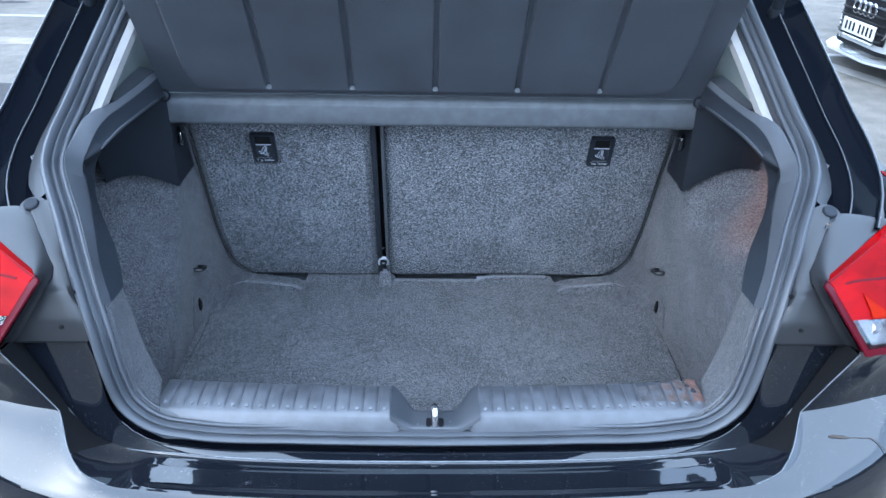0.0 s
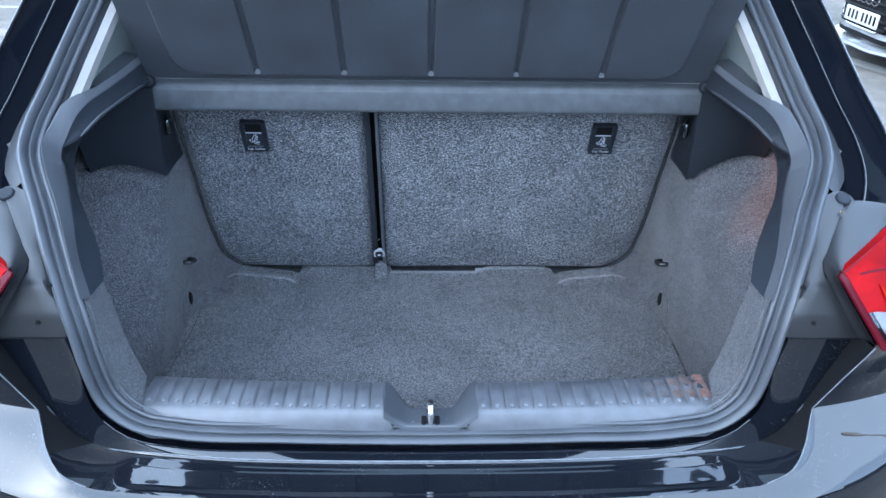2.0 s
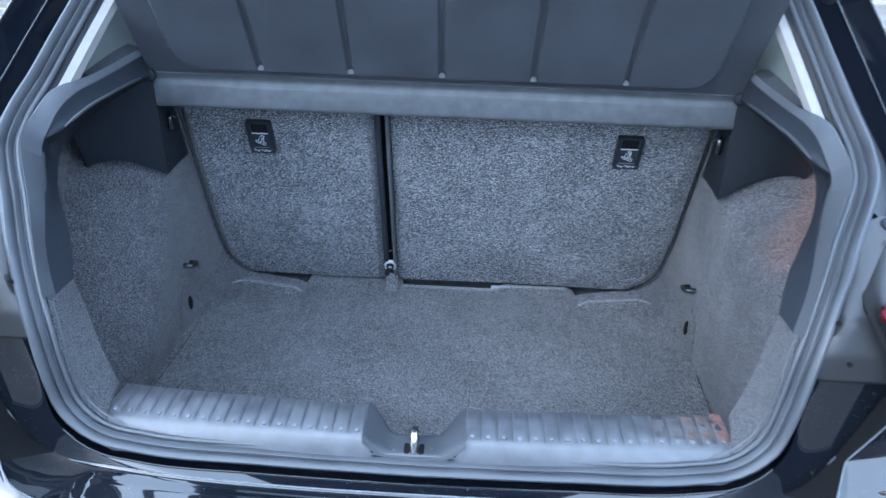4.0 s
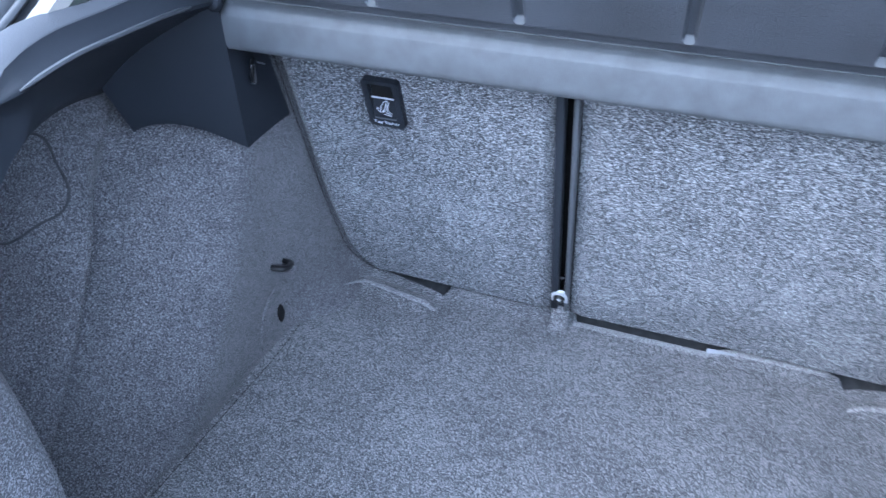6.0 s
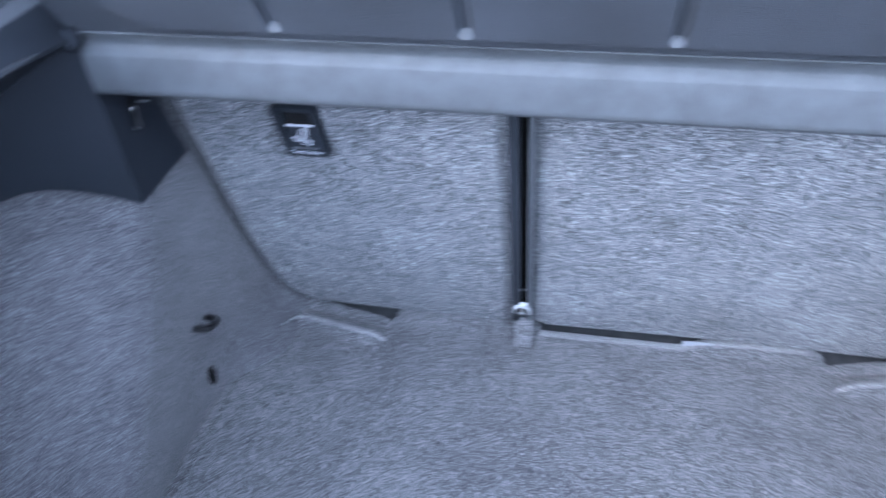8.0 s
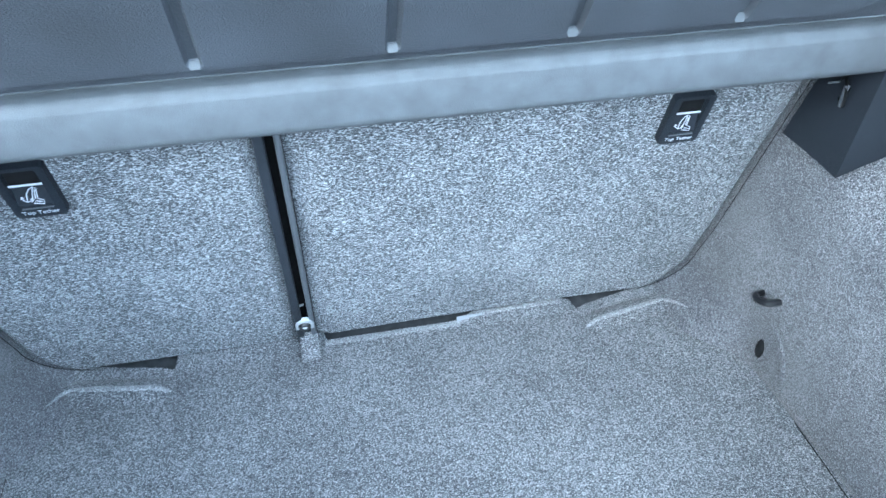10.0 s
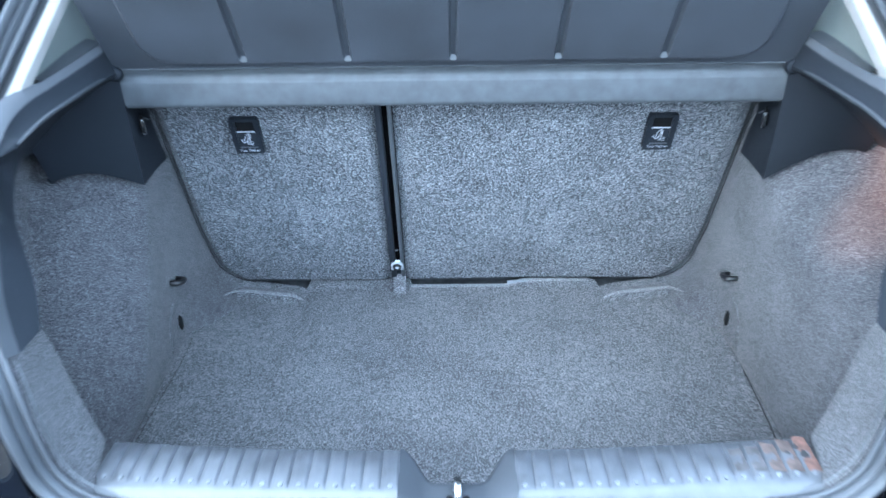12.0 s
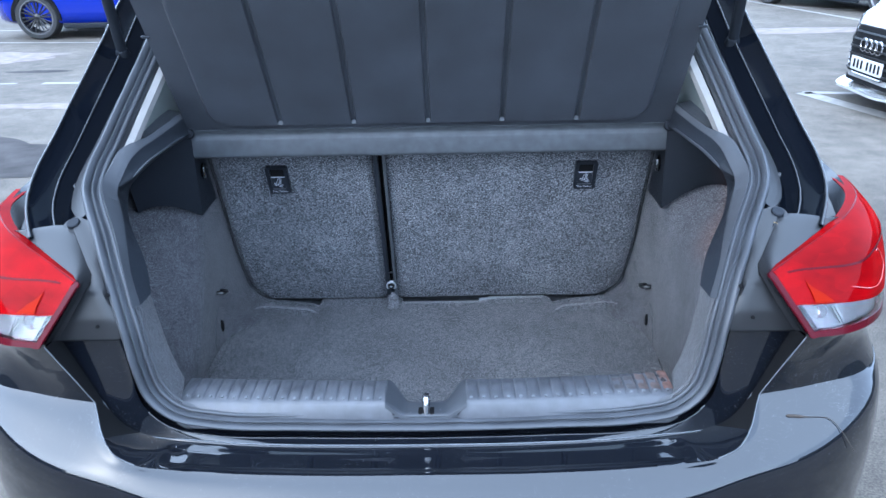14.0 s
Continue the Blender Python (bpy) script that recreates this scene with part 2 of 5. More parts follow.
M_DAMP = material("damp_dark_asphalt", (0.034, 0.031, 0.030), rough=0.85, var=0.4, scale=5, bump=0.5, bump_scale=120, spec=0.08)
M_STAIN = material("reddish_stained_asphalt", (0.112, 0.090, 0.080), rough=0.9, var=0.35, scale=7, bump=0.5, bump_scale=120)
# three strengths of brown for the warm light painted on the sill
M_WARMRIB = material("warm_glow_brown", (0.080, 0.042, 0.033), rough=0.7, var=0.5, scale=120)
M_WARMDULL = material("warm_glow_dull", (0.056, 0.040, 0.036), rough=0.7, var=0.5, scale=90)
M_WARMFAINT = material("warm_glow_faint", (0.044, 0.040, 0.042), rough=0.65, var=0.5, scale=70)
M_EDGE = material("dull_grey_edge_plastic", (0.046, 0.049, 0.056), rough=0.75, var=0.12, scale=9, bump=0.2, bump_scale=700, spec=0.2)
# pale plastic, also the painted highlight on the body edges
M_BEADGLINT = material("pale_bead_and_highlight", (0.072, 0.077, 0.086), rough=0.6, var=0.2, scale=60)
M_LEAF = material("dry_leaf", (0.17, 0.12, 0.055), rough=0.9, var=0.2, scale=200)


def lens_material():
    """Red lens over a faceted reflector: cells of deeper and brighter red under a thin gloss."""
    m = material("red_lens", (0.15, 0.0002, 0.0006), rough=0.3, coat=0.10, spec=0.0)
    nt = m.node_tree
    b = nt.nodes["Principled BSDF"]
    co = nt.nodes.new("ShaderNodeTexCoord")
    mp = nt.nodes.new("ShaderNodeMapping")
    mp.inputs["Scale"].default_value = (0.6, 0.6, 1.5)
    nt.links.new(co.outputs["Object"], mp.inputs["Vector"])
    v = nt.nodes.new("ShaderNodeTexVoronoi")
    v.inputs["Scale"].default_value = 34
    nt.links.new(mp.outputs[0], v.inputs["Vector"])
    sep = nt.nodes.new("ShaderNodeSeparateColor")
    nt.links.new(v.outputs["Color"], sep.inputs[0])
    n = nt.nodes.new("ShaderNodeTexNoise")
    n.inputs["Scale"].default_value, n.inputs["Detail"].default_value = 16, 2
    nt.links.new(mp.outputs[0], n.inputs["Vector"])
    mx = nt.nodes.new("ShaderNodeMath")
    mx.operation = "MULTIPLY_ADD"
    mx.inputs[1].default_value = 0.14
    nt.links.new(sep.outputs[0], mx.inputs[0])
    nt.links.new(n.outputs[0], mx.inputs[2])
    r = nt.nodes.new("ShaderNodeValToRGB")
    e = r.color_ramp.elements
    e[0].position, e[0].color = 0.35, (0.095, 0.0001, 0.0010, 1)
    e[1].position, e[1].color = 0.85, (0.200, 0.0002, 0.0014, 1)
    nt.links.new(mx.outputs[0], r.inputs[0])
    nt.links.new(r.outputs[0], b.inputs["Base Color"])
    return m


M_LENSRED = lens_material()
M_PILLARTRIM = material("grey_green_pillar_plastic", (0.16, 0.175, 0.17), rough=0.7, var=0.1, scale=10)


# ---- shape helpers ----
def mesh_of(name, bm, mat, angle=38):
    bmesh.ops.recalc_face_normals(bm, faces=bm.faces)
    me = bpy.data.meshes.new(name)
    bm.to_mesh(me)
    bm.free()
    for p in me.polygons:
        p.use_smooth = True
    me.set_sharp_from_angle(angle=radians(angle))
    me.materials.append(mat)
    return me


def thing(name, base, label, category, group="", kind=""):
    """An Empty at the thing's base, to carry its parts."""
    ob = new(name)
    ob.location = base
    ob["base"] = list(base)
    return tagged(ob, label, category, group, kind)


def part(name, bm, mat, parent=None, label="", angle=38):
    """One mesh object, in world coordinates, under a thing or a part."""
    ob = new(name, mesh_of(name, bm, mat, angle))
    if parent is not None:
        ob.parent = parent
        top = parent if parent.parent is None else parent.parent
        ob.matrix_parent_inverse = Matrix.Translation(top.location).inverted() if parent.parent is None else Matrix.Identity(4)
    return tagged(ob, label)


def sheet(rows, closed_v=False, closed_u=False, thick=0.0):
    """A surface through rows of points."""
    bm = bmesh.new()
    vs = [[bm.verts.new(p) for p in row] for row in rows]
    nr, nc = len(rows), len(rows[0])
    for i in range(nr if closed_v else nr - 1):
        for j in range(nc if closed_u else nc - 1):
            a, b, c, d = vs[i][j], vs[i][(j + 1) % nc], vs[(i + 1) % nr][(j + 1) % nc], vs[(i + 1) % nr][j]
            try:
                bm.faces.new((a, b, c, d))
            except ValueError:
                pass
    if thick:
        bmesh.ops.recalc_face_normals(bm, faces=bm.faces)
        bmesh.ops.solidify(bm, geom=bm.faces[:], thickness=thick)
    return bm


def spline(points, n):
    """A smooth curve through points (Catmull-Rom by chord), n samples."""
    p = np.array(points, float)
    s = np.r_[0, np.cumsum(np.linalg.norm(np.diff(p, axis=0), axis=1))]
    t = np.gradient(p, s, axis=0)
    out = []
    for u in np.linspace(0, s[-1], n):
        i = min(max(int(np.searchsorted(s, u) - 1), 0), len(s) - 2)
        h = s[i + 1] - s[i]
        x = (u - s[i]) / h
        out.append((2 * x**3 - 3 * x**2 + 1) * p[i] + (x**3 - 2 * x**2 + x) * h * t[i] + (-2 * x**3 + 3 * x**2) * p[i + 1] + (x**3 - x**2) * h * t[i + 1])
    return np.array(out)


def box(lo, hi, bevel=0.0, seg=2):
    bm = bmesh.new()
    bmesh.ops.create_cube(bm, size=1)
    for v in bm.verts:
        v.co = Vector([lo[k] + (v.co[k] + 0.5) * (hi[k] - lo[k]) for k in range(3)])
    if bevel:
        bmesh.ops.bevel(bm, geom=bm.edges[:], offset=bevel, segments=seg, profile=0.5, affect="EDGES")
    return bm


def tube(path, r, n=10, caps=True):
    """A round bar along a path; r may vary along it."""
    p = [Vector(q) for q in path]
    rr = r if hasattr(r, "__len__") else [r] * len(p)
    rows, up = [], None
    for i, q in enumerate(p):
        d = (p[min(i + 1, len(p) - 1)] - p[max(i - 1, 0)]).normalized()
        if up is None:
            up = d.orthogonal().normalized()
        up = (up - d * up.dot(d)).normalized()
        side = d.cross(up)
        rows.append([q + (up * math.cos(a) + side * math.sin(a)) * rr[i] for a in np.linspace(0, 2 * math.pi, n, endpoint=False)])
    bm = sheet(rows, closed_u=True)
    if caps:
        bm.verts.ensure_lookup_table()
        bm.faces.new([bm.verts[k] for k in range(n)])
        bm.faces.new([bm.verts[len(bm.verts) - n + k] for k in range(n)])
    return bm


def lathe(profile, centre, axis, n=32):
    """A turned shape: profile of (radius, along), about an axis."""
    a = Vector(axis).normalized()
    u = a.orthogonal().normalized()
    w = a.cross(u)
    c = Vector(centre)
    rows = [[c + a * h + (u * math.cos(t) + w * math.sin(t)) * max(r, 1e-5) for t in np.linspace(0, 2 * math.pi, n, endpoint=False)] for r, h in profile]
    bm = sheet(rows, closed_u=True)
    bmesh.ops.remove_doubles(bm, verts=bm.verts[:], dist=2e-5)
    return bm


def slab(outline, normal, depth, bevel=0.0):
    """A flat plate: an outline pushed back along -normal, with eased edges."""
    bm = bmesh.new()
    n = Vector(normal).normalized()
    f = bm.faces.new([bm.verts.new(Vector(p)) for p in outline])
    r = bmesh.ops.extrude_face_region(bm, geom=[f])
    for g in r["geom"]:
        if isinstance(g, bmesh.types.BMVert):
            g.co -= n * depth
    if bevel:
        bmesh.ops.bevel(bm, geom=bm.edges[:], offset=bevel, segments=2, profile=0.5, affect="EDGES")
    return bm


def join(*bms):
    out = bms[0]
    for b in bms[1:]:
        me = bpy.data.meshes.new("tmp")
        b.to_mesh(me)
        b.free()
        out.from_mesh(me)
        bpy.data.meshes.remove(me)
    return out


def smooth01(a, b, x):
    t = min(max((x - a) / (b - a), 0.0), 1.0)
    return t * t * (3 - 2 * t)


def rounded(w, h, r, n=5):
    """A rounded rectangle's outline about the origin."""
    out = []
    for cx, cy, a0 in ((w / 2 - r, h / 2 - r, 0), (-w / 2 + r, h / 2 - r, 90), (-w / 2 + r, -h / 2 + r, 180), (w / 2 - r, -h / 2 + r, 270)):
        for k in range(n + 1):
            a = radians(a0 + 90 * k / n)
            out.append((cx + r * math.cos(a), cy + r * math.sin(a)))
    return out


# ---- ground ----
ground = part("ground", sheet([[(-300 + 600 * i / 2, -300 + 600 * j / 2, 0) for i in range(3)] for j in range(3)]), M_ASPHALT)
tagged(ground, "worn grey asphalt car park, patchy and damp", "ground", kind="structure")


def painted_line(a, b, width, group="parking bay lines"):
    a, b = Vector((*a, 0)), Vector((*b, 0))
    d = (b - a).normalized()
    s = Vector((-d.y, d.x, 0)) * width / 2
    rows = []
    n = max(2, int((b - a).length / 0.15))
    for i in range(n + 1):
        q = a.lerp(b, i / n)
        rows.append([q + s * (1 + random.uniform(-0.06, 0.06)) + Vector((0, 0, 0.004)), q - s * (1 + random.uniform(-0.06, 0.06)) + Vector((0, 0, 0.004))])
    ob = part("bay_line", sheet(rows), M_LINE)
    return tagged(ob, "faded white painted parking bay line on asphalt", "road marking", group, "structure")


# ---- the hatchback: aperture ring that most of its rear follows ----
car = thing("hatchback_car", (0, 2.8, 0), "black hatchback car with its tailgate open, parked on asphalt", "car")
HALF = [(0, .953, .668), (.20, .954, .671), (.36, .955, .679), (.412, .957, .690), (.437, .959, .706), (.458, .9625, .729), (.474, .969, .784), (.4825, .977, .841), (.496, .994, .8905), (.5185, 1.0275, .935), (.549, 1.08, .970), (.576, 1.124, .997), (.598, 1.169, 1.019), (.605, 1.212, 1.041), (.601, 1.288, 1.083), (.592, 1.35, 1.1275), (.5815, 1.416, 1.175), (.57, 1.484, 1.225), (.548, 1.62, 1.325), (.50, 1.72, 1.392), (.35, 1.775, 1.42), (0, 1.79, 1.428)]
NR = 110
ring_right = spline(HALF, NR)


def profile_slope(z):
    return float(np.interp(z, [.66, .75, .87, .93, .99, 1.07, 1.2, 1.4], [.17, .15, .25, 1.0, 1.6, 1.75, 1.36, 1.3]))


def rear_y(z):
    """The rear skin's place along the car at a height."""
    return float(np.interp(z, [.55, .68, .75, .87, .91, .945, .99, 1.07, 1.2, 1.4], [.93, .955, .963, .976, .988, 1.028, 1.11, 1.27, 1.45, 1.72]))


FRAMES = []
for k in range(NR):
    t = ring_right[min(k + 1, NR - 1)] - ring_right[max(k - 1, 0)]
    if k in (0, NR - 1):
        t = np.array([1.0 if k == 0 else -1.0, 0, 0])
    t = Vector(t).normalized()
    nrm = Vector((0, -1, profile_slope(ring_right[k][2]))).normalized()
    nrm = (nrm - t * nrm.dot(t)).normalized()
    FRAMES.append((Vector(ring_right[k]), nrm.cross(t).normalized(), nrm))


def ring_point(k, i, n, side=1):
    """A point at ring station k, i metres into the opening and n metres out towards the rear."""
    c, inward, nrm = FRAMES[k]
    p = c + inward * i + nrm * n
    return Vector((p.x * side, p.y, p.z))


def ring_sheet(prof, lo=0, hi=NR - 1, side=0, thick=0.0):
    """A strip swept along the ring; prof(k) gives (i, n) pairs. side 0: both halves in one closed loop."""
    if side:
        return sheet([[ring_point(k, i, n, side) for i, n in prof(k)] for k in range(lo, hi + 1)], thick=thick)
    rows = [[ring_point(k, i, n, 1) for i, n in prof(k)] for k in range(NR)]
    rows += [[ring_point(k, i, n, -1) for i, n in prof(k)] for k in range(NR - 2, 0, -1)]
    return sheet(rows, closed_v=True, thick=thick)


def station(z):
    """The ring station at a height on the upper run."""
    return int(np.argmin([abs(p[2] - z) for p in ring_right]))


def bulb(ci, cn, r, n=12, squash=1.0):
    return [(ci + r * math.cos(a), cn + r * squash * math.sin(a)) for a in np.linspace(0, 2 * math.pi, n, endpoint=False)]


def closed(pts):
    return pts + pts[:1]


RUN = [k for k in range(NR) if ring_right[k][2] > .70]


def ring_x(z):
    return float(np.interp(z, [ring_right[k][2] for k in RUN], [ring_right[k][0] for k in RUN]))


def ring_y(z):
    return float(np.interp(z, [ring_right[k][2] for k in RUN], [ring_right[k][1] for k in RUN]))


def flat(k):
    """The strip is squeezed along the sill."""
    return .58 + .08 * smooth01(.685, .74, ring_right[k][2]) + .09 * smooth01(.88, .97, ring_right[k][2])


KLOW = max(k for k in range(NR) if ring_right[k][2] < .70 and ring_right[k][0] < .425)

SEAL = [(.0, -.010), (.0, .003), (.002, .009), (.006, .0135), (.011, .015), (.016, .0135), (.0195, .009), (.0205, .005), (.022, .0045), (.0235, .007), (.027, .0085), (.0305, .006), (.032, .001), (.0335, .001)]
seal = part("tailgate_seal", ring_sheet(lambda k: [(i * flat(k), n - .006 * (1 - flat(k)) * i / .03) for i, n in SEAL]), M_RUBBER, car, "grey-black rubber weatherstrip round the boot opening")
part("inner_lip", ring_sheet(lambda k: closed(bulb(.0385 * flat(k), .0 - .012 * (1 - flat(k)), .0055 * flat(k), 10))), M_RUBBER, seal)
part("carrier", ring_sheet(lambda k: [(.0, -.012), (.012 * flat(k), -.006), (.025 * flat(k), -.010), (.034 * flat(k), -.012), (.044 * flat(k), -.018)]), M_RUBBER, seal)


def chamfer_width(k):
    z = ring_right[k][2]
    return .002 + .015 * smooth01(.915, 1.02, z)


TRIM_PROF = (lambda k: [(.042 * flat(k), -.012), (.043 * flat(k), .0), (.046 * flat(k), .003), (.046 * flat(k) + chamfer_width(k), -.020), (.047 * flat(k) + chamfer_width(k), -.030)])
for side in (1, -1):
    rows = [[ring_point(k, i, n, side) for i, n in TRIM_PROF(k)] for k in range(station(.872), station(1.020))]
    part("aperture_trim", sheet(rows), M_EDGE, car, "grey plastic edge trim inside the boot opening")


# ---- the hatchback: painted rear body ----
SHUT = spline([(0, .9235, .660), (.15, .924, .661), (.30, .928, .664), (.395, .935, .668), (.44, .940, .668), (.467, .945, .669), (.488, .949, .673), (.503, .953, .681), (.518, .959, .700), (.534, .966, .722), (.571, .982, .786), (.594, .988, .835)], 60)
KTOP = station(.836)


def at_shut(j):
    q = min(int(j), 58)
    return SHUT[q] * (1 - (j - q)) + SHUT[q + 1] * (j - q)


def crest(k):
    """The rolled inner edge of the painted panel: a groove parts it from the seal, wide at the sill and closing up the pillar."""
    w = 1 - smooth01(.68, .80, ring_right[k][2])
    return ring_point(k, -.004 - .003 * w, .002 + .014 * w), w


def lip_row(k, side):
    c, w = crest(k)
    o = Vector(at_shut(float(np.interp(k, [0, KLOW - 2, KTOP], [0, 29, 59]))))
    up = smooth01(.69, .77, ring_right[k][2])
    row = [ring_point(k, -.010, -.012), c + Vector((0, .004, -.012)), c + Vector((0, .0012, -.001))]
    for q in (0, .06, .15, .3, .45, .6, .75, .86, .94, 1):
        p = c.lerp(o, q)
        plane = .955 + .2 * (p.z - .70)
        p.y += (plane + (o.y - .955 - .2 * (o.z - .70)) * q ** 7 + (c.y - .955 - .2 * (c.z - .70)) * (1 - q) ** 7 - p.y) * up
        row.append(p)
    return [Vector((p.x * side, p.y, p.z)) for p in row]


rows = [lip_row(k, -1) for k in range(KTOP, 0, -1)] + [lip_row(k, 1) for k in range(KTOP + 1)]
lip = part("boot_lip", sheet(rows), M_BLACK, car, "gloss black painted lip and panels round the boot opening")
for side in (1, -1):
    part("lip_bead", tube([Vector((p.x * side, p.y - .0004, p.z + .0003)) for k in range(0, KTOP - 6) for p in (crest(k)[0],)], .0013, 8, False), M_BLACK, lip)
    # groove floor in matt black, its shade put into the colour
    part("lip_groove_shade", ring_sheet(lambda k: [(.004, -.010), (-.002, -.008), (-.012, -.013)], 0, KTOP, side), M_VOID, lip)

NOTCH = [(0, .850, .662), (.16, .851, .662), (.32, .858, .6635), (.40, .863, .667), (.455, .866, .675), (.484, .872, .688), (.50, .886, .70), (.514, .905, .712), (.527, .930, .724), (.538, .949, .733)]
CREASE = spline(NOTCH, 40)
OUTER = [(.538, .949, .733), (.60, .962, .734), (.66, .978, .736), (.712, .993, .738), (.752, 1.020, .740), (.782, 1.068, .742), (.803, 1.15, .745), (.825, 1.34, .750)]
EP = [0, .22, .42, .52, .58, .62, .66, .70, .74, .78, .88, 1]
EX = np.array(NOTCH + [(.563, .944, .789), (.588, .938, .845)])
EDGE = np.array([[float(np.interp(f, EP, EX[:, c])) for c in range(3)] for f in np.linspace(0, 1, 60)])


for side in (1, -1):
    # ledge between the boot lip and the bumper's crease, a shallow trough that deepens at the corners
    rows = []
    for j in np.linspace(0, 59, 119):
        q = min(int(j), 58)
        a, b = at_shut(j), EDGE[q] * (1 - (j - q)) + EDGE[q + 1] * (j - q)
        deep = smooth01(.36, .56, a[0])
        row = []
        wide = float(np.linalg.norm(b - a))
        for c in np.linspace(0, 1, 27):
            p = a * (1 - c) + b * c
            bow = min(1, c / .12) * (1 - c) ** .7
            dx, dv = .425 - abs(p[0]), min(c * wide - .007, (1 - c) * wide - .006)
            d = .024 - math.hypot(max(0, .024 - dx), max(0, .024 - dv)) if dx < .024 and dv < .024 else min(dx, dv)
            tray = .0028 * smooth01(0, .018, d)
            row.append(Vector((p[0] * side, p[1] + .026 * deep * bow, p[2] - .0025 * min(1, c / .04) - tray)))
        rows.append(row)
    # matt black paints the gap's shade and the corner's dark reflection
    part("dark_wedge", sheet(rows[80:]), M_VOID, car, "matt black wedge painting the dark of the bumper gap and ledge corner")
    rows = rows[:81]
    part("bumper_ledge", sheet(rows), M_BLACK, car, "gloss black loading ledge of the rear bumper, flecked with dirt")

    # pale tubes paint the highlights on the rolled edges beside the shut line
    part("panel_edge_highlight", tube([Vector((p[0] * side, p[1] - .0008, p[2] + .0006)) for p in SHUT], [.0012] * 28 + [.0009] * 32, 8, False), M_BEADGLINT, car, "thin pale line painting the highlight on the edge")
    part("bumper_edge_highlight", tube([Vector((p[0] * side, p[1], p[2])) for p in EDGE[34:]], .0009, 8), M_BEADGLINT, car, "thin pale line painting the highlight on the edge")

    # satin inner pillar between the seal and the fold, above the seam
    FZ = [.834, .866, .895, .922, .933, .950, .964, .979, .995]
    FX = [.588, .565, .546, .529, .530, .548, .567, .585, .606]
    rows = []
    for z in np.linspace(.837, .990, 30):
        x0, xf = ring_x(z) + .002, float(np.interp(z, FZ, FX))
        step = min(.012 + .020 * smooth01(.93, .985, z), (xf - x0) * .5)
        xs = [x0, x0 + step * .6, x0 + step, x0 + step + (xf - x0 - step) * .12] + list(np.linspace(x0 + step + (xf - x0 - step) * .25, xf, 6))
        rows.append([Vector(((x0 - .005) * side, ring_y(z) - .004, z))] + [Vector((x * side, rear_y(z) + (.002, .001, 0, 0, 0, 0, 0, 0, 0, .0015)[q], z)) for q, x in enumerate(xs)])
    part("pillar_panel", sheet(rows), M_SATIN, car, "satin black painted inner pillar beside the tail lamp")
    part("panel_seam", tube([Vector((x * side, rear_y(.837) - .001, .8368)) for x in np.linspace(ring_x(.837) + .004, .588, 8)], .0011, 6), M_VOID, car, "dark seam across the pillar")
    # lamp surround: a wall from the fold to the lamp's inner edge, turning into a broad shoulder above it
    fold = [(float(np.interp(z, FZ, FX)), rear_y(z) + .0012, z) for z in np.linspace(.836, .922, 12)] + [tuple(p) for p in spline([(.5275, 1.008, .9295), (.532, 1.026, .9365), (.549, 1.052, .951), (.568, 1.075, .966), (.588, 1.104, .981), (.612, 1.109, .983), (.65, 1.104, .980), (.692, 1.098, .975)], 18)]
    lampt = [(.595 - .066 * c, .948 + .018 * c, .840 + .092 * c) for c in np.linspace(0, 1, 12)] + [tuple(p) for p in spline([(.527, .970, .9345), (.536, .980, .937), (.56, 1.000, .941), (.60, 1.030, .949), (.65, 1.070, .960), (.69, 1.100, .969)], 18)]
    fold, lampt = np.array(fold), np.array(lampt)
    for _ in range(3):
        fold[1:-1] = (fold[:-2] + 2 * fold[1:-1] + fold[2:]) / 4
        lampt[1:-1] = (lampt[:-2] + 2 * lampt[1:-1] + lampt[2:]) / 4
    rows = []
    for j in range(30):
        up = smooth01(10, 16, j)
        row = []
        for c in (0, .04, .12, .25, .4, .55, .7, .85, 1):
            q = fold[j] * (1 - c) + lampt[j] * c
            bow = math.sin(math.pi * c)
            row.append(Vector(((q[0] + .004 * bow * (1 - up)) * side, q[1] + .004 * bow * (1 - up), q[2] + .005 * bow * up)))
        row.append(Vector(((lampt[j][0] + .022 * (1 - up)) * side, lampt[j][1] + .004 + .022 * (1 - up), lampt[j][2] - .03 * up)))
        rows.append(row)
    part("lamp_surround", sheet(rows), M_SATIN, car, "satin black shoulder round the tail lamp", angle=60)
    # two small drain holes, matt black discs that paint their dark depth
    for hx, hz in ((.497, .909), (.518, .860)):
        part("drain_hole", lathe([(.0, .0012), (.0028, .0012), (.0033, -.001)], (hx * side, rear_y(hz) - .0012, hz), (0, -1, .25), 12), M_VOID, car)

    # gutter beside the opening
    K0 = station(.988)

    def gutter(k):
        return [(-.001, -.010), (-.003, -.012), (-.016, -.020), (-.019, -.022), (-.022, -.026), (-.027, -.036), (-.031, -.038), (-.054, -.021), (-.0555, -.0175), (-.0575, -.0165), (-.0595, -.0185), (-.061, -.023), (-.078, -.012), (-.090, .001), (-.0915, .0035), (-.0935, .004), (-.0955, .002), (-.098, -.008), (-.103, -.035), (-.106, -.06)]
    gut = part("rain_gutter", ring_sheet(gutter, K0, NR - 1, side), M_INNER, car, "black painted rain gutter along the rear pillar")
    for gi, gn, gr_ in ((-.0575, -.0175, .0024), (-.0920, .0030, .0030), (-.0215, -.024, .0016)):
        part("gutter_bead", ring_sheet(lambda k: closed(bulb(gi, gn, gr_, 10)), K0, NR - 1, side), M_BLACK, gut)
    # end wall of the gutter above the lamp
    g = [ring_point(K0, i, n, side) for i, n in gutter(K0)]
    rows = []
